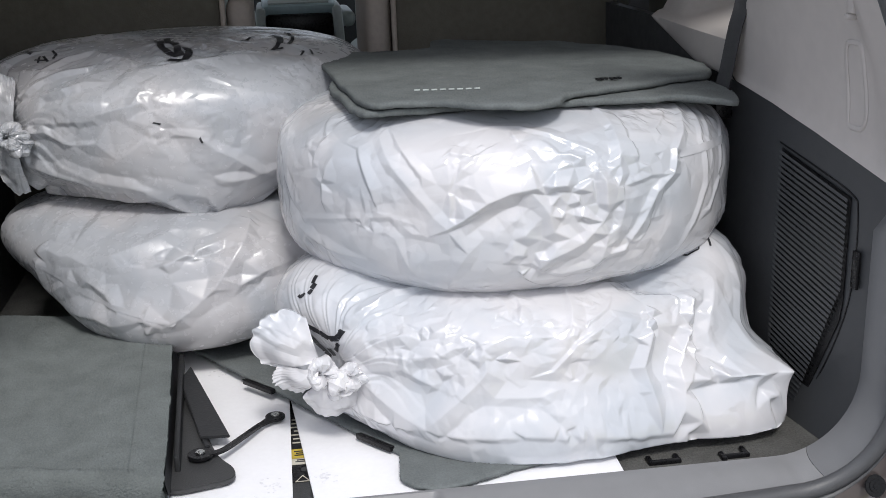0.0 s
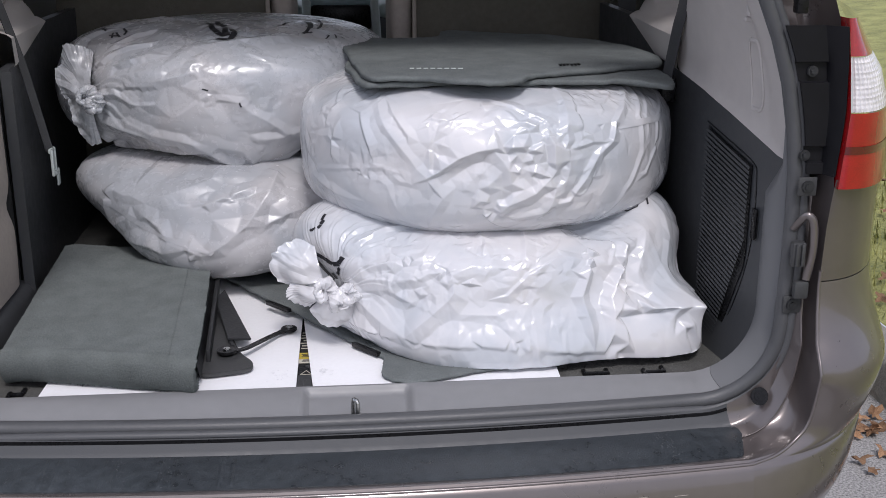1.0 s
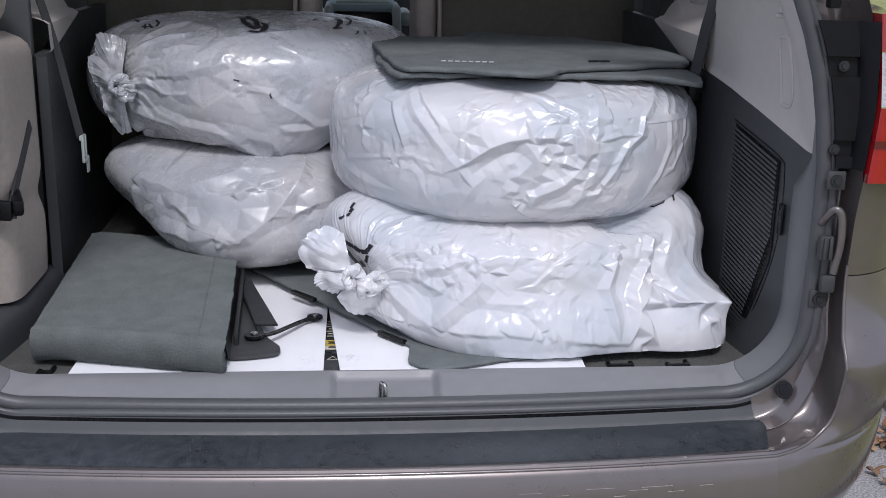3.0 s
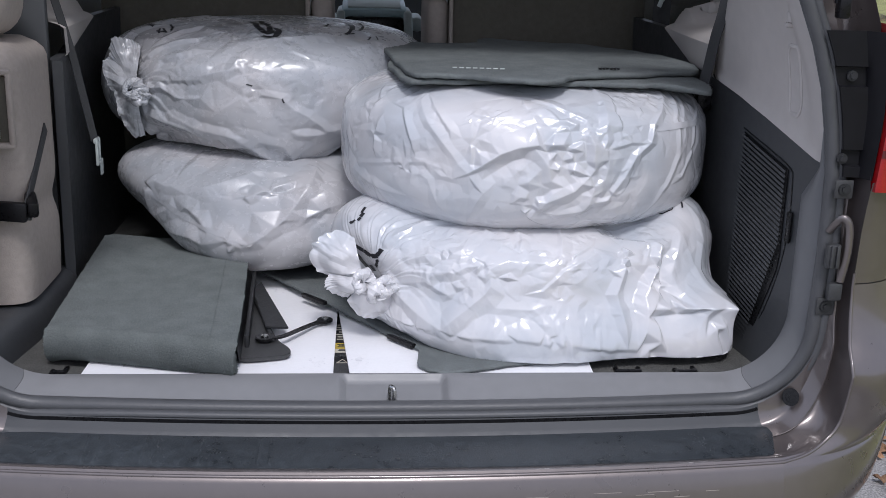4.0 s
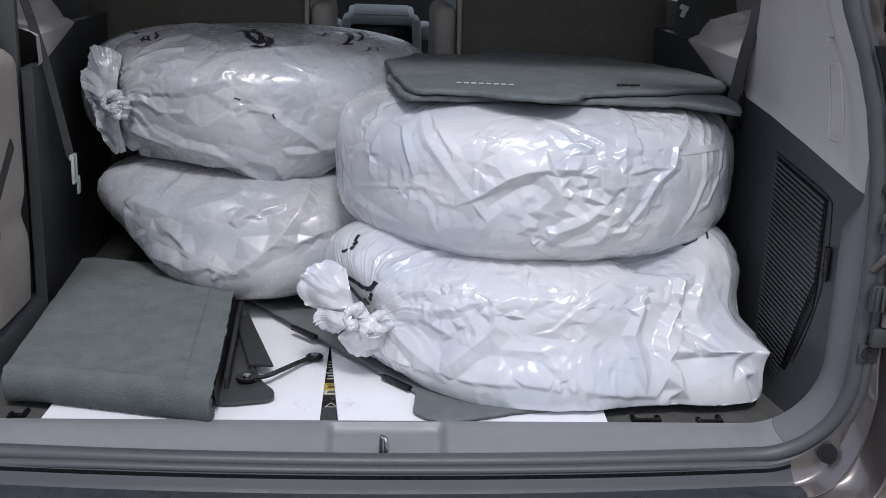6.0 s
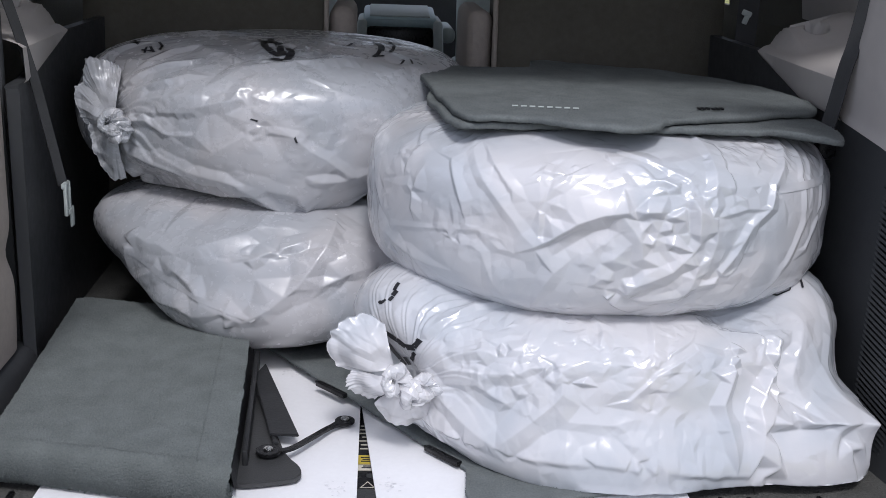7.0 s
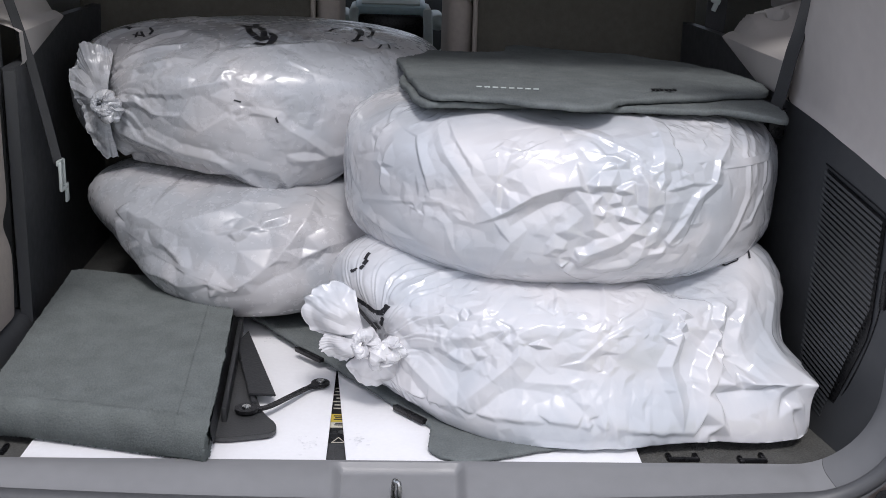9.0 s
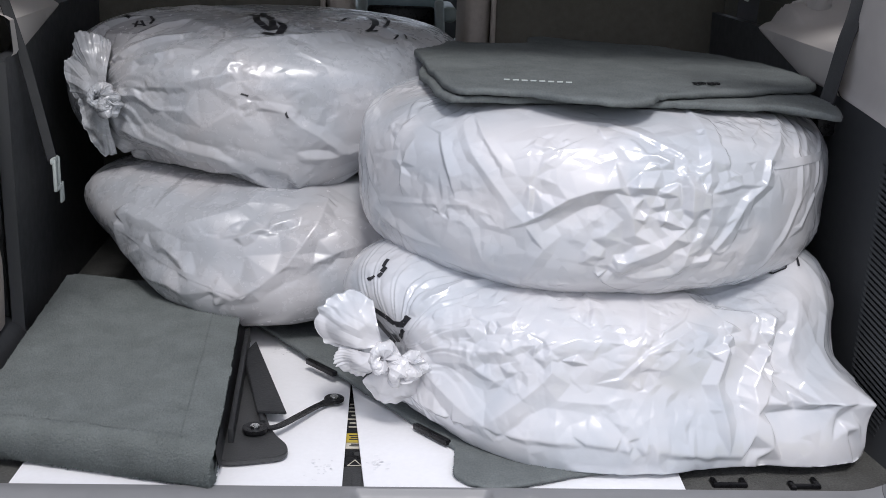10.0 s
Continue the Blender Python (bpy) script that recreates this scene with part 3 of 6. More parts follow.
    tagged(part("scratch_mark", join(*bms), M_SEAT), "fine pale scratches on the painted bumper", "scratch", kind="stuff")
    def skin_side(sign):
        zs = [0.39, 0.40, 0.415, 0.435, 0.455, 0.475, 0.50, 0.53, 0.555, 0.571, 0.577, 0.580]
        ins = [0.08, 0.035, 0.006, -0.014, -0.024, -0.027, -0.025, -0.019, -0.012, -0.007, -0.004, 0]
        rows = [(z, Vector((0.62, edge_at(1).y + y, z))) for z, y in zip(zs, ins)]
        rows += [(0.58 + 0.132 * (s - 1), edge_at(s)) for s in np.linspace(1.04, 2, 25)]
        rows += [(edge_at(s).z, edge_at(s)) for s in np.linspace(2.02, 2.318, 16)]
        rows = [(z, p) for z, p in rows]
        low = [r for r in rows if r[0] <= 0.845] + [(0.8475, edge_at(2.140))]
        high = [(0.8495, edge_at(2.142))] + [r for r in rows if r[0] > 0.85]
        def f_of(rows):
            def f(k, u):
                z, p = rows[k]
                tuck = lerp_table([(0.39, 0.21), (0.415, 0.14), (0.435, 0.10), (0.455, 0.065), (0.475, 0.038), (0.50, 0.018), (0.55, 0.004), (0.6, 0.0)], z)
                wide = 0.965 - 0.10 * max(0, z - 0.85) - tuck
                shoulder = 0.050 * (1 - min(1, (z - 0.70) / 0.13)) if z >= 0.70 else 0.050 * max(0, 1 - (0.70 - z) / 0.30)
                y1 = p.y + 0.20 * (0.885 - tuck - p.x) if z < 0.5801 else lerp_table([(0.58, -0.1125), (0.62, -0.118), (0.66, -0.128), (0.712, -0.140)], z) if z < 0.7121 else p.y - 0.012 + 0.02 * min(1, (z - 0.712) / 0.06)
                p1 = Vector((0.885 + shoulder - tuck, y1, z))
                p2, far = Vector((wide, 0.30, z)), Vector((0.985, 3.6, z))
                if u <= 1:
                    q = p * (1 - u) ** 2 + p1 * 2 * u * (1 - u) + p2 * u * u
                else:
                    q = p2.lerp(far, u - 1)
                ease = min(1, u * 1.6)
                q.z = p.z + (z - p.z) * ease * ease * (3 - 2 * ease)
                return Vector((q.x * sign, q.y, q.z))
            return f
        us = list(np.linspace(0, 1, 25)) + [1.1, 1.3, 1.6, 2.0]
        corner = sheet(f_of(low), range(len(low)), us)
        inner = [v for v in corner.verts if not v.is_boundary and v.co.z > 0.5805]
        for _ in range(7):
            bmesh.ops.smooth_vert(corner, verts=inner, factor=0.5, use_axis_x=True, use_axis_y=True, use_axis_z=True)
        part("bumper_corner", corner, M_PAINT, van, "painted bumper corner rounded into the wing")
        part("quarter_panel", sheet(f_of(high), range(len(high)), us), M_PAINT, van, "glossy taupe rear quarter panel")
    skin_side(1), skin_side(-1)
    return bump


jamb()


def tail_lamp(sign):
    lamp = put("tail_lamp", None, van, "red and clear tail lamp on the rear corner")
    def f(z, u):
        x0 = lerp_table([(1.005, 0.744), (1.12, 0.752), (1.2, 0.748), (1.265, 0.742)], z)
        y0 = lerp_table([(1.005, -0.098), (1.12, -0.098), (1.265, -0.080)], z)
        p = Vector((x0, y0, z))
        xs = lerp_table([(1.0, 0.862), (1.12, 0.850), (1.174, 0.832), (1.21, 0.806), (1.262, 0.772)], z)
        p1, p2 = Vector((xs - 0.008, y0 - 0.03, z)), Vector((xs + 0.10, 0.26, z))
        q = p * (1 - u) ** 2 + p1 * 2 * u * (1 - u) + p2 * u * u
        return Vector((q.x * sign, q.y, q.z))
    us = list(np.linspace(0, 1, 25))
    for name, z0, z1, m in (("lower_lens", 1.006, 1.1225, M_RED), ("clear_lens", 1.124, 1.205, M_CLEAR), ("upper_lens", 1.2065, 1.262, M_RED)):
        if m is M_CLEAR:
            ribs = lambda z, u: f(z, u) + Vector((0, 0.0022 * abs(math.sin(u * 75)) + 0.0014 * abs(math.sin(z * 420)), 0))
            part(name, sheet(ribs, list(np.linspace(z0, z1, 40)), list(np.linspace(0, 1, 240))), m, lamp)
        else:
            part(name, sheet(f, list(np.linspace(z0, z1, 9)), us), m, lamp)
    part("lens_divider", sheet(lambda z, u: f(z, u) + Vector((0, -0.0012, 0)), [1.060, 1.066, 1.072], us), M_DARKRED, lamp, "dark red bar across the lens")
    part("lens_edge", sheet(lambda z, v: f(z, 0.012 * v) + Vector((0, -0.0016, 0)), list(np.linspace(1.124, 1.205, 8)), [0, 0.5, 1]), M_PALE, lamp)
    def side(z, v):
        a = f(z, 0)
        return Vector((a.x - sign * 0.001, a.y + v * 0.05, z))
    part("lamp_rim", sheet(lambda z, v: side(z, v) + Vector((0, -0.002, 0)), list(np.linspace(1.006, 1.262, 12)), [0, 0.5, 1]), M_RED, lamp)
    # black carrier between the seal and the lens, with its bolts
    def carrier(z, v):
        x0 = lerp_table(SEAL_X, z) + 0.014
        a = f(z, 0)
        x1 = a.x * sign - 0.003
        y = -0.060 - 0.004 * v - 0.024 * max(0, (v - 0.72) / 0.28) ** 0.8
        if 1.165 < z < 1.195 or 1.04 < z < 1.065:
            y += 0.008 * (1 if v < 0.72 else 0)
        return Vector((sign * (x0 + (x1 - x0) * v), y, z))
    zs = [1.022, 1.039, 1.041, 1.064, 1.066, 1.10, 1.13, 1.164, 1.166, 1.194, 1.196, 1.22, 1.25]
    part("carrier", sheet(carrier, zs, [0, 0.2, 0.4, 0.6, 0.71, 0.73, 0.8, 0.9, 1.0], 0.004, (0, 1, 0)), M_GLOSS, lamp)
    for z in (1.051, 1.181):
        part("bolt", join(rod(0.0085, 0.006, pose(sign * 0.704, -0.056, z, 90), 24, bevel=0.001), rod(0.0055, 0.006, pose(sign * 0.704, -0.059, z, 90), 6, bevel=0.001)), M_RUBBER, lamp)


tail_lamp(1), tail_lamp(-1)


def jamb_fittings(sign):
    for z, x, y in ((1.003, 0.710, -0.060), (0.804, 0.708, -0.048)):
        part("fixing_plate", box((0.030, 0.004, 0.030), 0.003, pose(sign * x, y - 0.004, z)), M_PANEL, van)
        part("screw", join(rod(0.010, 0.004, pose(sign * x, y - 0.007, z, 90), 20, bevel=0.001), rod(0.0055, 0.006, pose(sign * x, y - 0.008, z, 90), 6)), M_RUBBER, van)
    part("bump_stop", join(rod(0.0150, 0.0020, pose(sign * 0.666, -0.0575, 0.6455, 68), 32, bevel=0.0008), rod(0.0100, 0.0032, pose(sign * 0.666, -0.0580, 0.6457, 68), 28, bevel=0.0012),
                           rod(0.0045, 0.0046, pose(sign * 0.666, -0.0585, 0.6459, 68), 16, bevel=0.0008)), M_BLACK, van, "round black rubber grommet")
    # drain pipe and connector clip of the pillar
    curve = spline([(sign * 0.700, -0.050, 0.93), (sign * 0.712, -0.066, 0.955), (sign * 0.724, -0.070, 0.945), (sign * 0.727, -0.070, 0.90), (sign * 0.722, -0.066, 0.85)], 30, closed=False)
    prof = [(0.0065 * math.cos(a), 0.004 * math.sin(a)) for a in np.linspace(0, 2 * math.pi, 11)[:-1]]
    way = []
    for k, p in enumerate(curve):
        t = (curve[min(k + 1, 29)] - curve[max(k - 1, 0)]).normalized()
        a = t.cross(Vector((0, 1, 0))).normalized()
        way.append((p, a, t.cross(a)))
    part("drain_rib", sweep(way, prof), M_PAINT, van)
    part("pillar_clip", join(box((0.022, 0.014, 0.040), 0.003, pose(sign * 0.705, -0.064, 0.893)), box((0.004, 0.016, 0.036), 0.001, pose(sign * 0.700, -0.068, 0.893)),
                             box((0.004, 0.016, 0.036), 0.001, pose(sign * 0.709, -0.068, 0.893))), M_PANEL, van, "ribbed dark plastic clip")
    part("stop_block", box((0.024, 0.012, 0.030), 0.004, pose(sign * 0.715, -0.064, 0.833)), M_PANEL, van)
    part("pillar_connector", join(box((0.018, 0.020, 0.034), 0.003, pose(sign * 0.675, -0.060, 1.285)), rod(0.005, 0.10, pose(sign * 0.668, -0.055, 1.34), 12)), M_BLACK, van, "black connector with its cable")


jamb_fittings(1), jamb_fittings(-1)


def side_trim():
    """Grey lower wall, beige pillar panel, vent and arm ledge on the one side; the plainer wall on the other."""
    ys = sorted(set(list(np.linspace(-0.012, 1.0, 45)) + [1.3, 2.0, 3.2]))
    def grey(y, v):
        top = lerp_table(WALL_TOP, y)
        z = 0.60 + (top - 0.60) * v
        x = wall_x(y) - 0.020 * max(0, (0.74 - z) / 0.12) ** 2
        return Vector((x, y, z))
    trim = part("side_trim", sheet(grey, ys, list(np.linspace(0, 1, 15)), 0.02, (1, 0, 0)), M_GREY, van, "grey grained plastic side trim with a louvred vent")
    # vent louvres
    def at(y, z, d=0.0):
        return Vector((wall_x(y) - d, y, z))
    def near_end(z):
        return lerp_table([(0.60, 0.200), (0.637, 0.182), (0.87, 0.084), (1.1, 0.084)], z)
    lean = 0.218
    part("vent_backing", sheet(lambda u, z: at(near_end(z) + (0.252 - near_end(z)) * u, z + lean * (near_end(z) - 0.252) * (1 - u), 0.0016), list(np.linspace(0, 1, 7)), list(np.linspace(0.645, 1.040, 14)), 0.001, (-1, 0, 0)), M_BLACK, trim)
    n = 46
    for k in range(n):
        z = 0.650 + (1.034 - 0.650) * k / (n - 1)
        y0 = near_end(z - lean * (0.25 - near_end(z)))
        slat = sheet(lambda y, v: Vector((wall_x(y) - 0.0085 + 0.0010 * v, y, z + lean * (y - 0.25) + v * 0.0038)), list(np.linspace(y0, 0.250, 5)), [0, 1], 0.0014, (0.5, 0, -1))
        part("slat", slat, M_GREY, trim)
    # seam of the side compartment's door
    seam = [(wall_x(y) - 0.0006, y, z) for y, z in ((0.262, 1.046), (0.17, 1.028), (0.085, 1.008), (0.070, 0.985), (0.068, 0.90), (0.085, 0.82), (0.13, 0.72), (0.185, 0.64))]
    strip_of(seam, 0.0022, 0.0010, (-1, -0.14, 0), M_BLACK, "door_seam", trim)
    latch = box((0.006, 0.016, 0.055), 0.003, pose(wall_x(0.062) - 0.004, 0.060, 0.908))
    part("vent_latch", latch, M_BLACK, trim, "small black latch of the side compartment")
    # beige panel of the rear pillar
    def beige(k, v):
        y_front = lambda z: max(0.06, 0.475 - 0.8 * (z - 1.12))
        zt = 1.75
        y0 = -0.030
        y_b = y0 + (0.42 - y0) * v
        zb = lerp_table(WALL_TOP, y_b)
        z = zb + (zt - zb) * k
        yf = min(0.42 + 2.0 * max(0, z - 1.12), y_front(z)) if z > 1.12 else 0.42
        y = y0 + (yf - y0) * v
        zb2 = lerp_table(WALL_TOP, y)
        d = max(0, z - zb2)
        x = wall_x(y) + 0.002 - 0.85 * d * d if d < 0.3 else wall_x(y) + 0.002 - 0.0765 - 0.4 * (d - 0.3)
        x -= 0.004 * math.exp(-((z - zb) / 0.01) ** 2)
        if y < 0.04:
            x = min(x, lerp_table(SEAL_X, z) - 0.004)
        edge = max(0, (v - 0.95) / 0.05)
        return Vector((x + 0.014 * edge * edge, y, z))
    ks = [0, 0.005, 0.015, 0.03, 0.06, 0.1, 0.15, 0.2, 0.25, 0.3, 0.35, 0.4, 0.5, 0.6, 0.8, 1]
    pan = part("pillar_panel", sheet(beige, ks, list(np.linspace(0, 0.95, 24)) + [0.97, 0.985, 1.0], 0.012, (1, 0, 0)), M_BEIGE, van, "beige plastic rear pillar panel")
    def px(y, z):
        d = max(0, z - lerp_table(WALL_TOP, y))
        return wall_x(y) + 0.002 - 0.85 * d * d
    # embossed oval cover and a small coat hook on the panel
    def oval(c, ry, rz, w):
        way = []
        for a in np.linspace(0, 2 * math.pi, 41):
            e = 2 / 5
            y = c[0] + ry * math.copysign(abs(math.cos(a)) ** e, math.cos(a)) - 0.12 * (rz * math.sin(a))
            z = c[1] + rz * math.copysign(abs(math.sin(a)) ** e, math.sin(a))
            way.append((Vector((px(y, z) - 0.0005, y, z)), Vector((-1, 0, 0)), Vector((0, math.cos(a), math.sin(a)))))
        return sweep(way, [(0.0022 * math.sin(b), w * math.cos(b)) for b in np.linspace(0, 2 * math.pi, 9)[:-1]], closed=True)
    part("oval_cover", oval((0.085, 1.155), 0.020, 0.058, 0.004), M_BEIGE, pan)
    part("panel_hook", join(box((0.012, 0.018, 0.020), 0.004, pose(px(0.055, 1.262) - 0.004, 0.055, 1.262)), box((0.016, 0.012, 0.008), 0.003, pose(px(0.055, 1.25) - 0.008, 0.060, 1.248))), M_BEIGE, pan)


side_trim()


def arm_ledge(sign):
    """Pale ledge with a cup hollow, over the grey wall."""
    ys = list(np.linspace(0.40 if sign > 0 else 0.53, 1.10, 241))
    def f(y, k):
        x0 = wall_x(y) - 0.004 + 0.62 * max(0, y - 0.87)
        zb = lerp_table(WALL_TOP, y)
        top = 1.226 - 0.02 * max(0, (y - 1.02) / 0.05) ** 2
        rows = [(0, zb), (-0.004, zb + 0.006), (-0.002, max(zb + 0.008, top - 0.046)), (0.006, max(zb + 0.010, top - 0.040)), (0.018, max(zb + 0.012, top - 0.036))]
        if k < 5:
            dx, z = rows[k]
        else:
            dx = 0.018 + (k - 4) * 0.004
            rise = min(1, max(0, (y - 0.68) / 0.17))
            z = top - 0.036 + 0.036 * min(1, (dx - 0.018) / 0.13) + 0.030 * rise * rise * (3 - 2 * rise) * min(1, (dx - 0.018) / 0.02)
            # round cup hollow, and the slot for a cup's handle
            deep = max(min(1, (0.050 - math.hypot(x0 + dx - 0.740, y - 0.880)) / 0.008), min(1, (0.019 - math.hypot(x0 + dx - 0.738, (y - 0.800) * 0.5)) / 0.007))
            if deep > 0:
                z -= 0.055 * deep
        return Vector((sign * (x0 + dx), y, z))
    bm = sheet(f, ys, range(50))
    part("window_trim", box((0.02, 0.85, 0.40), 0.004, pose(sign * 0.845, 0.78, 1.42, 0, -sign * 8, 0)), M_BEIGE, van, "pale window surround")
    part("arm_ledge", bm, M_BEIGE, van, "pale plastic arm ledge with a cup holder hollow")


arm_ledge(1), arm_ledge(-1)


def other_side():
    ys = sorted(set(list(np.linspace(0.47, 1.0, 25)) + [1.3, 2.0, 3.2]))
    def wall(y, v):
        top = lerp_table(WALL_TOP, y)
        z = 0.60 + (top - 0.60) * v
        return Vector((-wall_x(y) + 0.012 * math.exp(-((y - 0.47) / 0.02) ** 2), y, z))
    part("side_trim", sheet(wall, ys, list(np.linspace(0, 1, 13)), 0.02, (-1, 0, 0)), M_GREY, van, "dark grey plastic side trim")
    def low(y, k):
        w = -wall_x(y)
        rows = [(0.020, 0.60), (0.018, 0.66), (0.010, 0.69), (0.0, 0.702), (-0.012, 0.706), (-0.10, 0.708), (-0.26, 0.710)]
        dx, z = rows[k]
        return Vector((w + dx, y, z))
    part("ledge_trim", sheet(low, list(np.linspace(0.03, 0.49, 16)), range(7), 0.01, (0, 0, -1)), M_GREY, van, "grey ledge under the stowed seat")
    part("recess_wall", box((0.26, 0.02, 0.60), 0.004, pose(-0.79, 0.505, 0.99)), M_GREY, van)


other_side()


def shell():
    """Floor, roof and outer walls that close the van."""
    tagged(part("floor", box((1.42, 3.25, 0.03), 0.002, pose(0, 1.66, 0.624)), M_CARGO), "grey carpeted cargo floor", "floor", kind="structure")
    tagged(part("ceiling", box((1.8, 3.16, 0.03), 0.004, pose(0, 1.80, 1.74)), M_HEAD), "pale headliner of the van", "ceiling", kind="structure")
    for sign, name in ((1, "wall_east"), (-1, "wall_west")):
        lowb = box((0.02, 2.9, 0.66), 0.002, pose(sign * 0.93, 1.92, 0.88))
        up = box((0.02, 1.375, 0.56), 0.002, pose(sign * 0.86, 1.09, 1.47, 0, -sign * 6, 0))
        tagged(part(name, join(lowb, up), M_SEAT_DARK), "dim trim wall of the cabin", "wall", kind="structure")
    tagged(part("wall_north", box((1.9, 0.03, 0.75), 0.002, pose(0, 3.35, 0.84)), M_PANEL), "dark dashboard wall at the front of the cabin", "wall", kind="structure")


shell()


# ---- seats and belts ----
def middle_seat(x0, x1, arm_x, label):
    seat = empty("middle_seat", ((x0 + x1) / 2, 1.25, 0.64), label, "seat", "middle seats")
    c, w = (x0 + x1) / 2, x1 - x0
    def back(u, v):
        x = c + u * w / 2
        z = 0.70 + v * 0.72
        y = 1.20 + 0.06 * (v - 0.5) + 0.035 * abs(u) ** 6 + 0.004 * math.sin(u * 9)
        return Vector((x, y, z))
    part("backrest", sheet(back, list(np.linspace(-1, 1, 25)), list(np.linspace(0, 1, 17)), 0.13, (0, 1, 0)), M_SEAT_DARK, seat)
    part("edge_piping", sweep([(Vector((x0 if arm_x < c else x1, 1.225 + 0.06 * (v - 0.5), 0.70 + v * 0.72)), Vector((1, 0, 0)), Vector((0, 1, 0))) for v in np.linspace(0, 1, 8)],
                              [(0.006 * math.cos(a), 0.006 * math.sin(a)) for a in np.linspace(0, 2 * math.pi, 9)[:-1]]), M_SEAT, seat)
    part("cushion", box((w, 0.5, 0.14), 0.04, pose(c, 1.56, 0.85)), M_SEAT_DARK, seat)
    part("armrest", box((0.058, 0.34, 0.30), 0.026, pose(arm_x, 1.42, 1.065), 4), M_SEAT, seat)
    part("base", box((w * 0.8, 0.4, 0.14), 0.02, pose(c, 1.5, 0.712)), M_PANEL, seat)


middle_seat(0.182, 0.70, 0.150, "taupe cloth middle seat with an armrest, seen from behind")
middle_seat(-0.72, -0.192, -0.158, "taupe cloth middle seat with an armrest, seen from behind")


def front_row():
    con = empty("centre_console", (0, 2.3, 0.64), "blue-grey centre console with a dark open bin", "console")
    part("body", box((0.26, 0.05, 0.50), 0.02, pose(-0.008, 2.42, 0.86)), M_PALE, con)
    part("bin", box((0.205, 0.03, 0.085), 0.012, pose(-0.008, 2.195, 1.055)), M_BLACK, con)
    lid = part("lid", box((0.225, 0.24, 0.035), 0.012, pose(-0.008, 2.31, 1.118, 6)), M_CONSOLE, con)
    part("tray", box((0.185, 0.20, 0.006), 0.003, pose(-0.008, 2.31, 1.138, 6)), M_PALE, lid)
    for s in (-1, 1):
        part("cheek", box((0.03, 0.26, 0.40), 0.012, pose(-0.008 + s * 0.125, 2.30, 0.92, 0, -s * 3, 0)), M_PALE, con)
    for x, lab in ((0.42, "pale front seat beside the console"), (-0.44, "pale front seat beside the console")):
        fs = empty("front_seat", (x, 2.5, 0.64), lab, "seat", "front seats")
        part("backrest", box((0.48, 0.14, 0.62), 0.05, pose(x, 2.42, 1.15, -8), 4), M_PALE, fs)
        part("cushion", box((0.48, 0.5, 0.16), 0.05, pose(x, 2.72, 0.86), 4), M_PALE, fs)
        part("base", box((0.36, 0.4, 0.16), 0.01, pose(x, 2.7, 0.72)), M_PANEL, fs)
        part("armrest", box((0.05, 0.28, 0.05), 0.02, pose(x - math.copysign(0.27, x), 2.5, 1.06), 3), M_PALE, fs)


front_row()


def stowed_seat():
    st = empty("folding_seat", (-0.79, 0.34, 0.715), "beige cloth folding seat stowed upright and strapped", "seat")
    def f(u, v):
        # rounded upright slab: u round the plan, v up
        hx, hy = 0.150, 0.125
        a = u * 2 * math.pi
        e = 0.32
        x = hx * math.copysign(abs(math.cos(a)) ** e, math.cos(a))
        y = hy * math.copysign(abs(math.sin(a)) ** e, math.sin(a))
        z = 0.713 + 0.462 * v
        top = max(0, (v - 0.90) / 0.10)
        pinch = 1 - 0.06 * math.exp(-((z - 0.872) / 0.03) ** 2) - 0.25 * top ** 3 + 0.03 * math.sin(v * 3.1)
        return Vector((-0.795 + x * pinch, 0.345 + y * pinch + 0.006 * math.sin(7 * v + 2 * math.sin(a)), z))
    bm = sheet(f, list(np.linspace(0, 1, 65)), list(np.linspace(0, 1, 40)))
    bmesh.ops.remove_doubles(bm, verts=bm.verts, dist=1e-5)
    bmesh.ops.holes_fill(bm, edges=[e for e in bm.edges if e.is_boundary], sides=200)
    part("cushion", bm, M_SEAT, st)
    head = box((0.27, 0.20, 0.15), 0.06, pose(-0.80, 0.335, 1.262, 0, 8, 0), 6)
    part("head_cushion", head, M_SEAT, st)
    hx, hz = -0.689, 1.069
    fr = join(*[box(sz, 0.004, pose(hx + x, 0.204, hz + z)) for sz, x, z in (((0.010, 0.014, 0.128), 0.039, 0), ((0.010, 0.014, 0.128), -0.039, 0), ((0.088, 0.014, 0.010), 0, 0.063), ((0.088, 0.014, 0.010), 0, -0.063))])
    part("handle_bezel", fr, M_SEAT, st)
    part("handle_plate", box((0.070, 0.006, 0.114), 0.002, pose(hx, 0.208, hz)), M_SEAT_DARK, st)
    part("release_lever", join(rod(0.0028, 0.045, pose(hx + 0.017, 0.200, hz - 0.028), 12), box((0.034, 0.008, 0.040), 0.003, pose(hx + 0.005, 0.202, hz + 0.020))), M_STEEL, st, "bright release lever in a recess")
    web = join(box((0.32, 0.004, 0.026), 0.001, pose(-0.79, 0.208, 0.886)), box((0.004, 0.20, 0.024), 0.001, pose(-0.6405, 0.292, 0.950, 38, 0, 0)))
    part("strap", web, M_WEB, st, "black webbing strap")
    part("buckle", join(box((0.055, 0.014, 0.036), 0.005, pose(-0.662, 0.202, 0.890, 0, 4, 0)), box((0.020, 0.06, 0.030), 0.006, pose(-0.634, 0.228, 0.897, 10, 0, 20))), M_BLACK, st, "black side-release buckle")


stowed_seat()


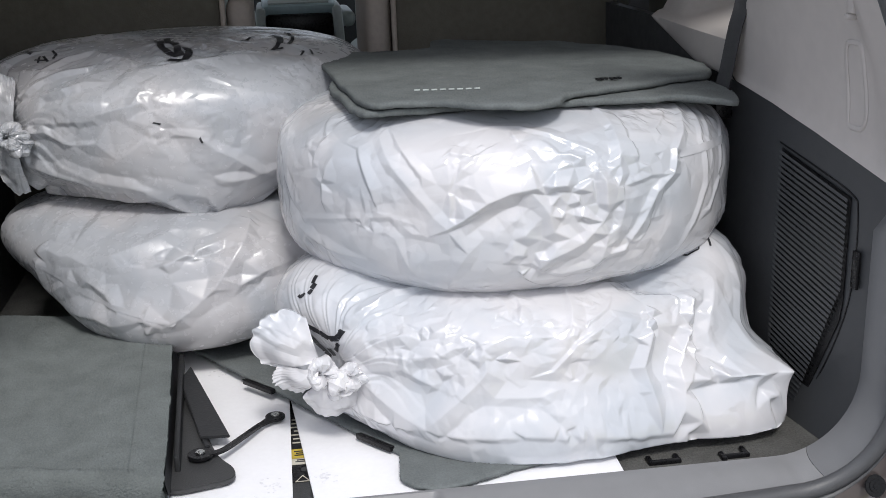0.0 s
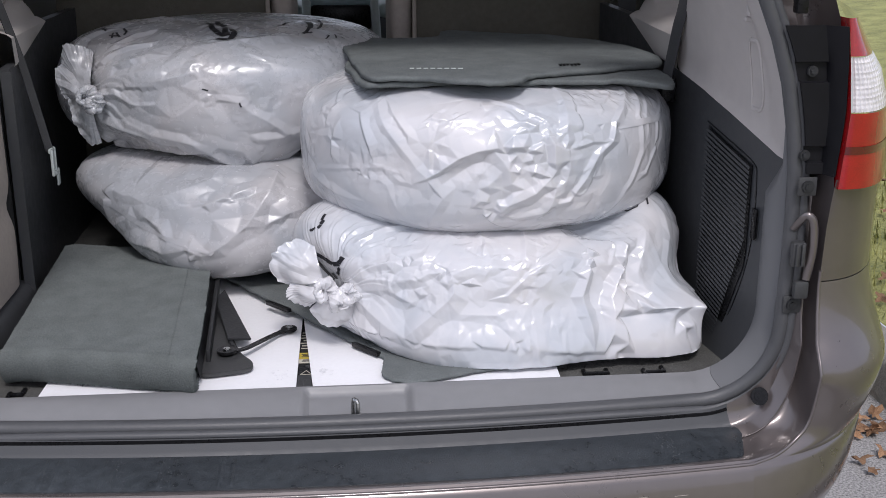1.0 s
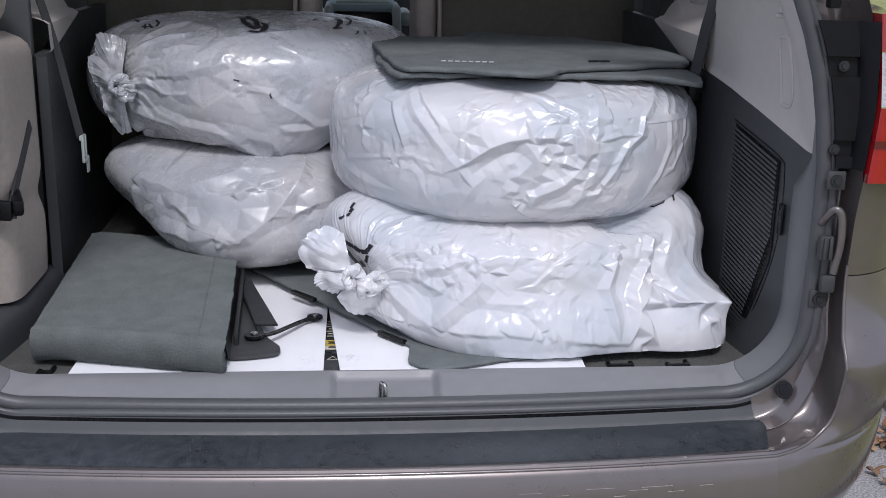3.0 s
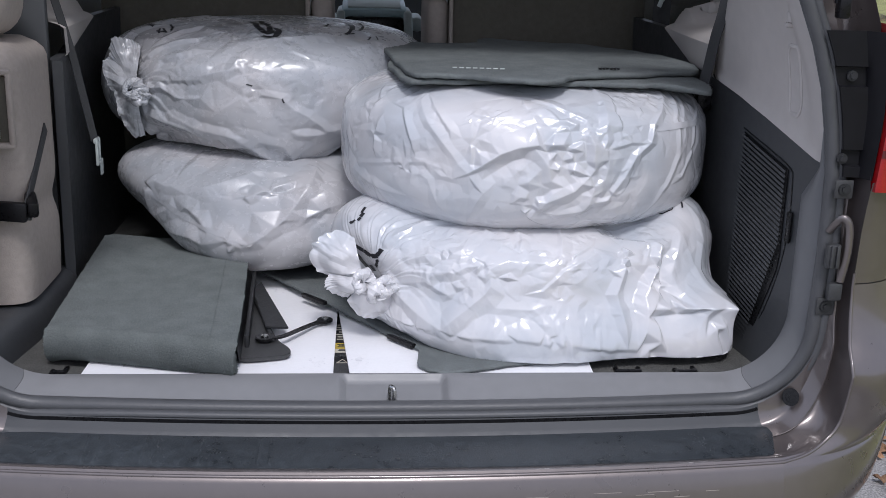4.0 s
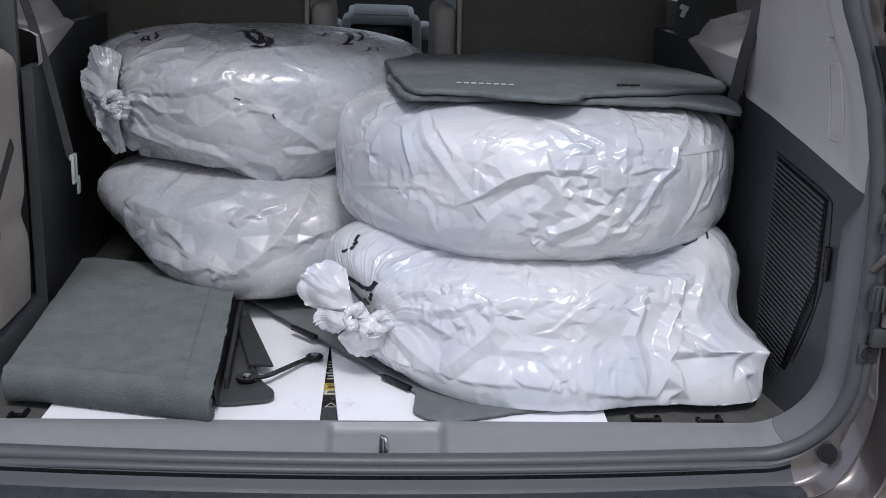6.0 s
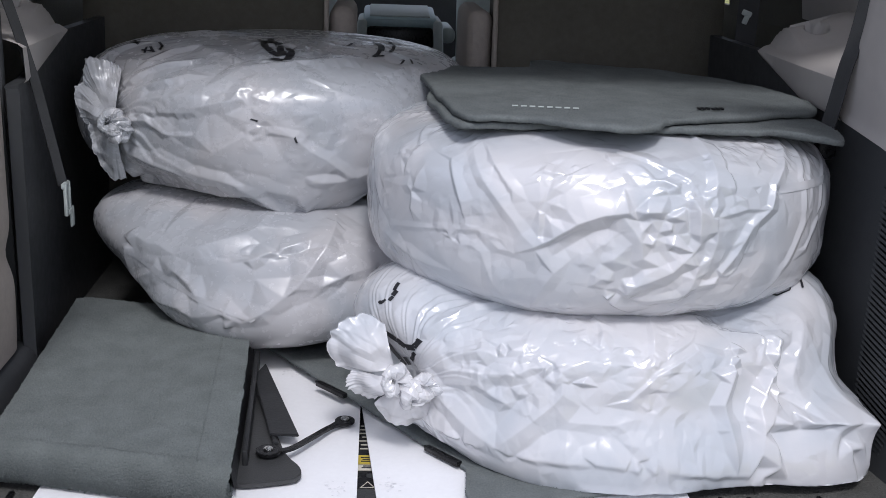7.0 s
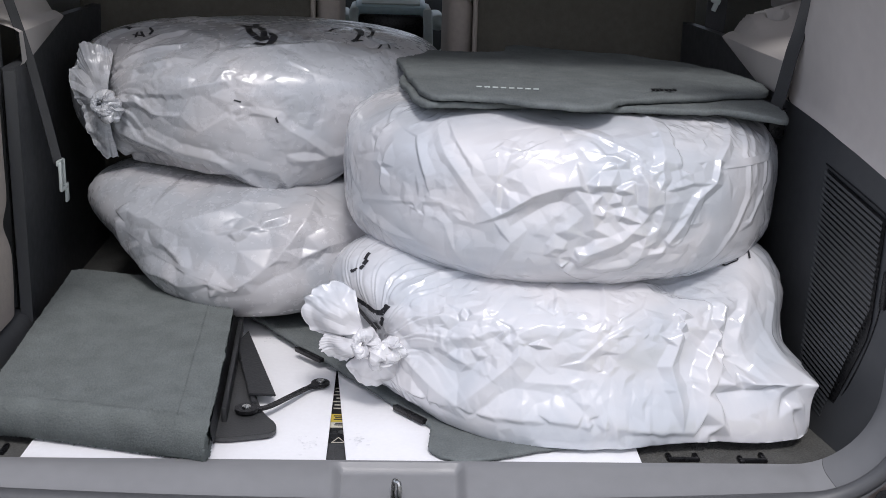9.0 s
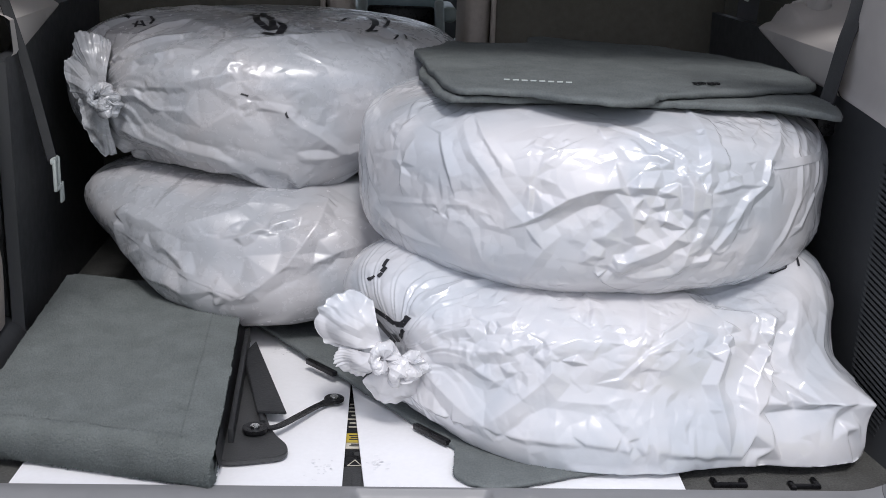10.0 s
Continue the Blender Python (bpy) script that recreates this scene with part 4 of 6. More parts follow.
def belts():
    b = empty("seat_belt", (0.64, 0.46, 1.12), "dark seat belt crossing the pale ledge", "seat belt", "seat belts")
    strip_of([(0.606, 0.392, 1.09), (0.613, 0.385, 1.13), (0.622, 0.378, 1.20), (0.634, 0.370, 1.28), (0.665, 0.35, 1.6)], 0.026, 0.0025, (-0.9, -0.45, 0), M_WEB, "webbing", b)
    part("anchor", box((0.03, 0.03, 0.05), 0.006, pose(0.614, 0.398, 1.085)), M_BLACK, b)
    b = empty("seat_belt", (-0.6, 0.6, 0.9), "dark seat belt hanging slack with its tongue", "seat belt", "seat belts")
    strip_of([(-0.665, 0.50, 1.32), (-0.636, 0.56, 1.15), (-0.622, 0.585, 1.05), (-0.607, 0.603, 0.945)], 0.017, 0.0025, (0.75, -0.65, 0), M_WEB, "webbing", b)
    part("tongue", join(box((0.006, 0.034, 0.010), 0.002, pose(-0.603, 0.603, 0.945)), box((0.006, 0.034, 0.008), 0.002, pose(-0.600, 0.605, 0.897)),
                        box((0.006, 0.007, 0.055), 0.002, pose(-0.600, 0.591, 0.921)), box((0.006, 0.007, 0.055), 0.002, pose(-0.602, 0.619, 0.921)), box((0.004, 0.018, 0.035), 0.002, pose(-0.600, 0.625, 0.885))), M_PALE, b, "pale buckle tongue")
    b = empty("seat_belt", (0.69, 1.15, 1.2), "dark seat belt with a pale tongue by the middle seat", "seat belt", "seat belts")
    strip_of([(0.70, 1.12, 1.02), (0.715, 1.13, 1.2), (0.72, 1.14, 1.6)], 0.045, 0.0025, (0, -1, 0), M_WEB, "webbing", b)
    part("tongue", join(box((0.022, 0.005, 0.012), 0.003, pose(0.706, 1.110, 1.235, 0, 20, 0)), box((0.012, 0.004, 0.02), 0.002, pose(0.705, 1.110, 1.222, 0, 20, 0))), M_PALE, b, "pale buckle tongue")


belts()


# ---- load floor: boards, mats, carpet, bracket ----
def board(corners, label):
    c = [Vector((x, y, 0)) for x, y in corners]
    def f(u, v):
        p = c[0].lerp(c[1], u).lerp(c[3].lerp(c[2], u), v)
        return Vector((p.x, p.y, 0.6500 + 0.0012 * noise.noise(p * 6)))
    bm = sheet(f, list(np.linspace(0, 1, 30)), list(np.linspace(0, 1, 30)), 0.004, (0, 0, -1))
    return tagged(part("white_board", bm, M_BOARD), label, "board", "white boards")


board([(-0.520, 0.036), (-0.0985, 0.036), (-0.096, 0.80), (-0.50, 0.80)], "smudged white sheet board lying on the cargo floor")
board([(-0.0695, 0.036), (0.351, 0.036), (0.375, 0.70), (-0.121, 0.70)], "white sheet board lying askew on the cargo floor")


def smudges():
    rng = random.Random(9)
    for cx, cy, s in ((-0.128, 0.085, 1.0), (-0.055, 0.10, 0.8), (-0.21, 0.50, 0.9)):
        bms = []
        for _ in range(26):
            w, h = rng.uniform(0.002, 0.006), rng.uniform(0.0004, 0.0010)
            x, y = cx + rng.gauss(0, 0.010) * s, cy + rng.gauss(0, 0.014) * s
            bms.append(box((w, h, 0.0002), 0.0, pose(x, y, 0.6519, 0, 0, rng.uniform(-30, 30))))
        tagged(part("smudge_mark", join(*bms), M_SMUDGE), "faint grey scuff marks printed on the board", "smudge", kind="stuff")


smudges()


def floor_label():
    lab = empty("warning_label", (-0.085, 0.18, 0.6395), "black and yellow warning label in the gap between boards", "label")
    part("backing", box((0.060, 0.34, 0.0012), 0.0, pose(-0.086, 0.21, 0.6402)), M_BLACK, lab)
    part("yellow_band", box((0.055, 0.030, 0.001), 0.0, pose(-0.086, 0.195, 0.6412)), M_YELLOW, lab)
    part("cream_band", box((0.055, 0.018, 0.001), 0.0, pose(-0.086, 0.172, 0.6412)), M_CREAM, lab)
    for k, (y, w) in enumerate(((0.190, 0.018), (0.196, 0.014), (0.202, 0.019), (0.170, 0.016), (0.175, 0.012))):
        part("text_bar", box((w, 0.0022, 0.0008), 0.0, pose(-0.085, y, 0.6421)), M_INK, lab)
    for k in range(7):
        part("text_bar", box((0.012 + 0.004 * (k % 3), 0.0030, 0.0008), 0.0, pose(-0.090 + 0.003 * (k % 2), 0.232 + 0.013 * k, 0.6412)), M_CREAM, lab)
    tri = sweep([(Vector((-0.084, 0.118, 0.6413)) + Vector((0.011 * math.sin(a), 0.011 * math.cos(a), 0)), Vector((math.sin(a), math.cos(a), 0)), Vector((0, 0, 1))) for a in (0, 2.094, 4.189, 6.283)],
                [(-0.001, -0.0004), (0.001, -0.0004), (0.001, 0.0004), (-0.001, 0.0004)], closed=True)
    part("triangle_sign", tri, M_CREAM, lab)
    part("disc_sign", rod(0.006, 0.0008, pose(-0.080, 0.147, 0.6413), 20), M_PANEL, lab)
    tagged(part("floor_latch", join(box((0.06, 0.085, 0.006), 0.002, pose(-0.086, 0.062, 0.6415)), box((0.014, 0.045, 0.004), 0.006, pose(-0.080, 0.060, 0.6440))), M_PANEL), "dark grey latch plate in the floor", "latch")


floor_label()


def flat_mat(name, outline, height, thick, material, label, category, bend=None, inset=0.006, rings=18, n=260, rough=0.0035, group=""):
    """A soft mat with a rounded rim: its outline shrunk ring by ring; bend(x, y) lifts it."""
    rim = spline([(x, y, 0) for x, y in outline], n)
    c = sum(rim, Vector()) / n
    verts, faces = [], []
    def z_of(p):
        return height + (bend(p.x, p.y) if bend else 0) + rough * noise.noise(p * 14) + rough * 0.4 * noise.noise(p * 60)
    steps = [(1.0, -thick), (1.0, -thick * 0.45), (0.997, -thick * 0.2), (0.990, -0.0008), (0.975, 0.0)] + [(0.96 * (1 - k / rings), 0.0) for k in range(rings)]
    for f, dz in steps:
        for i, p in enumerate(rim):
            jag = 1 + 0.004 * noise.noise(Vector((p.x * 90, p.y * 90, 3))) + 0.0035 * noise.noise(Vector((p.x * 400, p.y * 400, 3)))
            q = c + (p - c) * f * jag
            verts.append((q.x, q.y, z_of(q) + dz))
    m = len(steps)
    for k in range(m - 1):
        for i in range(n):
            j = (i + 1) % n
            faces.append((k * n + i, k * n + j, (k + 1) * n + j, (k + 1) * n + i))
    verts.append((c.x, c.y, z_of(c)))
    for i in range(n):
        faces.append(((m - 1) * n + i, (m - 1) * n + (i + 1) % n, len(verts) - 1))
    o = len(verts)
    for i, p in enumerate(rim):
        q = c + (p - c) * 0.985
        verts.append((q.x, q.y, z_of(q) - thick))
    verts.append((c.x, c.y, z_of(c) - thick))
    for i in range(n):
        j = (i + 1) % n
        faces.append((i, o + i, o + j, j))
        faces.append((o + j, o + i, len(verts) - 1))
    return tagged(put(name, mesh_of(name, verts, faces, material)), label, category, group)


# mat pinned under the lower bag, with two black clip strips on its straight edge
def low_lift(x, y):
    return 0.012 * min(1, max(0, (y - 0.16) / 0.26))


under = flat_mat("floor_mat", [(-0.335, 0.715), (-0.230, 0.530), (-0.120, 0.372), (0.000, 0.212), (0.058, 0.128), (0.050, 0.088), (0.049, 0.058), (0.078, 0.034), (0.130, 0.034), (0.200, 0.060), (0.34, 0.12),
                                 (0.46, 0.30), (0.40, 0.62), (0.10, 0.72), (-0.14, 0.72)], 0.659, 0.0065, M_MAT, "dark grey floor mat trapped under a bag, lobed at one end", "floor mat", low_lift, group="floor mats")
for (xa, ya), (xb, yb) in (((-0.165, 0.419), (-0.118, 0.365)), ((0.003, 0.206), (0.048, 0.152))):
    a = math.degrees(math.atan2(yb - ya, xb - xa))
    zc = 0.6575 + low_lift((xa + xb) / 2, (ya + yb) / 2)
    me = join(box((0.070, 0.010, 0.008), 0.0015, pose((xa + xb) / 2 - 0.003, (ya + yb) / 2 - 0.003, zc, 0, 0, a)), box((0.070, 0.003, 0.005), 0.001, pose((xa + xb) / 2 - 0.006, (ya + yb) / 2 - 0.006, zc + 0.003, 0, 0, a)))
    part("clip_strip", me, M_BLACK, under, "black plastic clip strip")


def folded_carpet():
    """A carpet folded in two, its round fold to the rear."""
    car = empty("folded_carpet", (-0.43, 0.35, 0.655), "grey-green cargo carpet folded double on the boards", "carpet")
    FL, FR, BR, BL = Vector((-0.592, 0.125, 0)), Vector((-0.262, 0.042, 0)), Vector((-0.290, 0.60, 0)), Vector((-0.606, 0.655, 0))
    def plan(u, v):
        return FL.lerp(FR, u).lerp(BL.lerp(BR, u), v)
    def layer(u, k):
        # k runs over the top from back to front, round the fold and underneath to the back
        if k <= 1:
            v, z, back = 1 - k, 0.0, 0
            lift = 0.042 + 0.022 * v
        elif k <= 2:
            a = (k - 1) * math.pi
            v, lift = -0.028 * math.sin(a), 0.021 + 0.021 * math.cos(a)
        else:
            v, lift = (k - 2), 0.0
        p = plan(u, max(v, 0)) + (plan(u, 0.1) - plan(u, 0)) * 10 * min(v, 0)
        w = 0.003 * noise.noise(Vector((p.x * 9, p.y * 9, k))) + 0.0015 * noise.noise(Vector((p.x * 40, p.y * 40, k)))
        sag = -0.004 * math.sin(math.pi * u) * (k < 1)
        corner = -0.006 * (abs(u - 0.5) * 2) ** 8 * (k < 2)
        edge = 0.0025 * noise.noise(Vector((p.y * 60, k, 0))) * (u in (0.0, 1.0))
        return Vector((p.x + edge, p.y, 0.658 + lift + w + sag + corner))
    us = [0, 0.006] + list(np.linspace(0.02, 0.98, 60)) + [0.994, 1]
    ks = list(np.linspace(0, 1, 60)) + list(np.linspace(1, 2, 16))[1:] + list(np.linspace(2, 3, 12))[1:]
    bm = sheet(layer, us, ks)
    bmesh.ops.recalc_face_normals(bm, faces=bm.faces)
    geo = bmesh.ops.solidify(bm, geom=bm.faces[:], thickness=-0.009)
    cloth = part("carpet_sheet", bm, M_CARPET, car)
    tufts(cloth, 74000, 0.0019, 0.0017, 3, lambda c, n: ((n[:, 2] > 0.1) | (n[:, 1] < -0.2)) & (c[:, 2] > 0.652), M_CARPET)
    tufts(cloth, 26000, 0.0021, 0.0030, 13, lambda c, n: ((n[:, 1] < -0.15) & (c[:, 2] > 0.656) & (c[:, 1] < 0.16)), M_CARPET)
    # stitched hem beside the cut edge
    for u0, k0, k1 in ((0.865, 0.1, 1.45),):
        bms = []
        for k in np.arange(k0, k1, 0.014):
            p, q, a = layer(u0, k), layer(u0, k + 0.006), max(0, k - 1) * math.pi
            off = Vector((0, -math.sin(a), math.cos(a))) * 0.0103
            bms.append(box((0.0020, (q - p).length, 0.0022), 0.0, look(p.lerp(q, 0.5) + off, p + off) @ Matrix.Rotation(math.pi / 2, 4, "X")))
        part("hem_stitch", join(*bms), M_CARPET, car, "sunk stitch line of the hem")
    part("backing_flap", sheet(lambda u, v: plan(1.0, v * 0.86 + 0.03) + Vector((0.001 + 0.004 * u, 0, 0.6575 + (0.030 + 0.018 * v) * (1 - u * 0.75))), [0, 0.3, 0.6, 1], list(np.linspace(0, 1, 20)), 0.003, (0.2, 0, -1)), M_RUBBER, car, "black rubber backing showing along the edge")


folded_carpet()


def bracket():
    br = empty("hinge_bracket", (-0.22, 0.22, 0.653), "black plastic hinge bracket with a screwed link arm", "bracket")
    def slab(pts, z, t, m, name, label="", lift=None):
        bm = bmesh.new()
        vs = [bm.verts.new((x, y, z + (lift(x, y) if lift else 0))) for x, y in pts]
        face = bm.faces.new(vs)
        r = bmesh.ops.extrude_face_region(bm, geom=[face])
        bmesh.ops.translate(bm, vec=(0, 0, t), verts=[v for v in r["geom"] if isinstance(v, bmesh.types.BMVert)])
        bmesh.ops.bevel(bm, geom=bm.edges[:], offset=min(0.0015, t * 0.3), segments=2, affect="EDGES")
        return part(name, bm, m, br, label)
    lobe = spline([(-0.262, 0.50, 0), (-0.240, 0.34, 0), (-0.205, 0.19, 0), (-0.178, 0.135, 0), (-0.178, 0.105, 0), (-0.205, 0.093, 0), (-0.258, 0.085, 0), (-0.268, 0.12, 0), (-0.275, 0.35, 0)], 60)
    slab([(p.x, p.y) for p in lobe], 0.6535, 0.008, M_PANEL, "base_flap", "charcoal plastic base flap")
    slab([(-0.256, 0.47), (-0.270, 0.42), (-0.226, 0.215), (-0.184, 0.212)], 0.668, 0.004, M_RUBBER, "wedge_plate", "black wedge plate", lambda x, y: 0.03 * (y - 0.2))
    slab([(-0.268, 0.40), (-0.262, 0.40), (-0.212, 0.195), (-0.219, 0.193)], 0.664, 0.004, M_RUBBER, "rib", "", lambda x, y: 0.03 * (y - 0.2))
    a, b = Vector((-0.224, 0.168, 0)), Vector((-0.120, 0.292, 0))
    curve = spline([(-0.224, 0.168, 0.667), (-0.195, 0.176, 0.667), (-0.165, 0.222, 0.664), (-0.143, 0.262, 0.660), (-0.120, 0.290, 0.658)], 30, closed=False)
    way = []
    for k, p in enumerate(curve):
        t = (curve[min(k + 1, 29)] - curve[max(k - 1, 0)]).normalized()
        s = t.cross(Vector((0, 0, 1))).normalized()
        u = k / 29
        wide = 0.0045 + 0.007 * max(0, 1 - u * 5) + 0.006 * max(0, (u - 0.8) * 5)
        way.append((p, s * wide, Vector((0, 0, 1))))
    arm = part("link_arm", join(sweep(way, [(-1, -0.002), (1, -0.002), (1, 0.002), (-1, 0.002)]), rod(0.018, 0.005, pose(a.x, a.y, 0.668), 28, bevel=0.001), rod(0.015, 0.005, pose(b.x, b.y, 0.658), 28, bevel=0.001)), M_BLACK, br, "thin black link arm")
    for p, z in ((a, 0.672), (b, 0.662)):
        part("screw", join(rod(0.0065, 0.003, pose(p.x, p.y, z), 20, bevel=0.0008), rod(0.003, 0.002, pose(p.x, p.y, z + 0.0016), 6)), M_STEEL, arm, "bright steel screw")
    part("edge_strip", box((0.008, 0.36, 0.026), 0.002, pose(-0.2625, 0.315, 0.676, 1.5, 0, 3)), M_RUBBER, br)


bracket()


def floor_fittings():
    for pts in ([(-0.575, 0.070), (-0.555, 0.085)], [(0.40, 0.075), (0.44, 0.075)], [(0.505, 0.068), (0.54, 0.078)]):
        (xa, ya), (xb, yb) = pts
        hk = join(box((0.008, 0.022, 0.010), 0.003, pose(xa, ya, 0.640)), box((0.008, 0.022, 0.010), 0.003, pose(xb, yb, 0.640)), box((abs(xb - xa) + 0.008, 0.007, 0.008), 0.003, pose((xa + xb) / 2, (ya + yb) / 2 - 0.008, 0.642)))
        tagged(part("floor_hook", hk, M_BLACK), "black plastic tie-down hook on the cargo floor", "hook", "floor hooks")


floor_fittings()


# ---- the bagged tyres ----
def crease(sp, height, left, right, *way):
    """A fold of the film along (angle, way up) pairs: its height, and how far it falls off to either hand."""
    pts = [(math.radians(a) * sp["r"][0], v) for a, v in zip(way[::2], way[1::2])]
    sp.setdefault("folds", []).append((height, left, right, pts))


def patch(sp, angle, up, wide, tall, pitch, amp):
    """A patch of finer crumples round (angle, way up)."""
    sp.setdefault("patches", []).append((math.radians(angle) * sp["r"][0], up, math.radians(wide) * sp["r"][0], tall, pitch, amp))


STEP = 0.0014


def flat_panes(pts, heights, size):
    """A raster of the heights joined by flat triangles: taut film between sharp folds."""
    nx, ny, x0, y0 = size
    out = np.zeros((nx, ny))
    co, _, faces, back, _, _ = geometry.delaunay_2d_cdt([Vector(p) for p in pts], [], [], 0, 1e-6)
    z = [max((heights[i] for i in o), key=abs) if o else 0.0 for o in back]
    for f in faces:
        (ax, ay), (bx, by), (cx, cy) = (((co[i].x - x0) / STEP, (co[i].y - y0) / STEP) for i in f[:3])
        i0, i1 = max(0, int(min(ax, bx, cx))), min(nx, int(max(ax, bx, cx)) + 2)
        j0, j1 = max(0, int(min(ay, by, cy))), min(ny, int(max(ay, by, cy)) + 2)
        den = (by - cy) * (ax - cx) + (cx - bx) * (ay - cy)
        if i1 <= i0 or j1 <= j0 or abs(den) < 1e-9:
            continue
        X, Y = np.meshgrid(np.arange(i0, i1), np.arange(j0, j1), indexing="ij")
        u = ((by - cy) * (X - cx) + (cx - bx) * (Y - cy)) / den
        v = ((cy - ay) * (X - cx) + (ax - cx) * (Y - cy)) / den
        w = 1 - u - v
        ok = (u > -1e-6) & (v > -1e-6) & (w > -1e-6)
        out[i0:i1, j0:j1][ok] = (u * z[f[0]] + v * z[f[1]] + w * z[f[2]])[ok]
    return out


def relief(sp):
    """The film's folds as a raster over (arc, way up)."""
    rx, ry, rz = sp["r"]
    wide, tall = 2.1 * rx, rz + 0.8 * rx
    size = (int(2 * wide / STEP), int(2 * tall / STEP), -wide, -tall)
    rng = random.Random(sp["seed"][0])
    core, flank = [], []
    for n, (ht, left, right, pts) in enumerate(sp.get("folds", ())):
        total = sum(math.dist(p, q) for p, q in zip(pts, pts[1:])) or 1
        gone = 0.0
        for (xa, ya), (xb, yb) in zip(pts, pts[1:]):
            ln = math.hypot(xb - xa, yb - ya)
            steps = max(1, int(ln / 0.015))
            nx, ny = -(yb - ya) / (ln + 1e-9), (xb - xa) / (ln + 1e-9)
            for k in range(steps):
                f = (k + rng.uniform(-0.05, 0.05)) / steps
                u = min(1, max(0, (gone + f * ln) / total))
                taper = 0.25 + 0.75 * math.sin(math.pi * (0.12 + 0.76 * u)) ** 0.8
                x, y = xa + (xb - xa) * f, ya + (yb - ya) * f
                core.append((x, y, ht * taper * rng.uniform(0.94, 1.06), n, min(left, right)))
                for side, w in ((1, left), (-1, right)):
                    w *= rng.uniform(0.8, 1.25)
                    flank.append((x + side * nx * w, y + side * ny * w, rng.uniform(-0.0006, 0.0006), n))
            gone += ln
    c = np.array([(p[0], p[1], p[3], p[4]) for p in core])
    pts, zs = [p[:2] for p in core], [p[2] for p in core]
    for x, y, z, n in flank:
        if not ((np.hypot(c[:, 0] - x, c[:, 1] - y) < 0.75 * c[:, 3]) & (c[:, 2] != n)).any():
            pts.append((x, y)), zs.append(z)

    def scatter(x0, x1, y0, y1, pitch, amp, keep, room):
        have = np.array(pts)
        for i in range(int((x1 - x0) / pitch) + 1):
            for j in range(int((y1 - y0) / pitch) + 1):
                x, y = x0 + (i + rng.uniform(-0.1, 1.1)) * pitch, y0 + (j + rng.uniform(-0.1, 1.1)) * pitch
                if keep(x, y) and np.hypot(have[:, 0] - x, have[:, 1] - y).min() > room:
                    pts.append((x, y)), zs.append(rng.uniform(-1, 1) * amp)

    for cx, cy, wa, wt, pitch, amp in sp.get("patches", ()):
        scatter(cx - wa, cx + wa, cy - wt, cy + wt, pitch, amp, lambda x, y: ((x - cx) / wa) ** 2 + ((y - cy) / wt) ** 2 < 1, pitch * 0.45)
    scatter(-wide, wide, -tall, tall, 0.052, sp.get("slack", 0.0035), lambda x, y: True, 0.020)
    d = flat_panes(pts, zs, size)
    fine_p, fine_z = [], []
    for i in range(int(2 * wide / 0.021)):
        for j in range(int(2 * tall / 0.021)):
            fine_p.append((-wide + (i + rng.random()) * 0.021, -tall + (j + rng.random()) * 0.021)), fine_z.append(rng.uniform(-1, 1) * 0.0016)
    fine = flat_panes(fine_p, fine_z, size)
    X, Y = np.meshgrid(np.arange(size[0]) * STEP - wide, np.arange(size[1]) * STEP - tall, indexing="ij")
    where = np.clip(perlin(np.stack([X.ravel() * 7, Y.ravel() * 9, 0 * X.ravel() + sp["seed"][1]], 1), 4) * 2.5 + 0.1, 0.08, 1).reshape(X.shape)
    d += fine * where * sp.get("crisp", 1.0)
    tiny_p, tiny_z = [], []
    for i in range(int(2 * wide / 0.010)):
        for j in range(int(2 * tall / 0.013)):
            tiny_p.append((-wide + (i + rng.random()) * 0.010, -tall + (j + rng.random()) * 0.013)), tiny_z.append(rng.uniform(-1, 1) * 0.0012)
    d += sp.get("tiny", 0.85) * flat_panes(tiny_p, tiny_z, size) * np.clip(perlin(np.stack([X.ravel() * 11, Y.ravel() * 13, 0 * X.ravel() + sp["seed"][2]], 1), 14) * 3.5 - 0.05, 0, 1).reshape(X.shape)
    # pleats gathered into a knot
    for a0, v0, lo, hi, count, amp, reach in sp.get("gathers", ()):
        gx, gy = X - math.radians(a0) * rx, Y - v0
        r, phi = np.hypot(gx, gy), np.degrees(np.arctan2(gy, gx))
        bend = perlin(np.stack([gx.ravel() * 9, gy.ravel() * 9, 0 * gx.ravel() + 3.3], 1), 61).reshape(X.shape)
        w = (phi - lo) / (hi - lo) * count + 1.9 * bend
        w = w + 0.34 * np.sin(w * 2.4)
        part_of, cell = w % 1, np.floor(w)
        tall = 0.12 + 0.88 * np.abs(np.sin(cell * 12.9898 + sp["seed"][0]))
        saw = np.where(part_of < 0.78, part_of / 0.78, (1 - part_of) / 0.22) - 0.5
        inside = np.clip((phi - lo) / 8, 0, 1) * np.clip((hi - phi) / 8, 0, 1)
        d += amp * tall * saw * inside * np.minimum(1, r / 0.03) * np.exp(-(r / reach) ** 1.5)
    return d, size


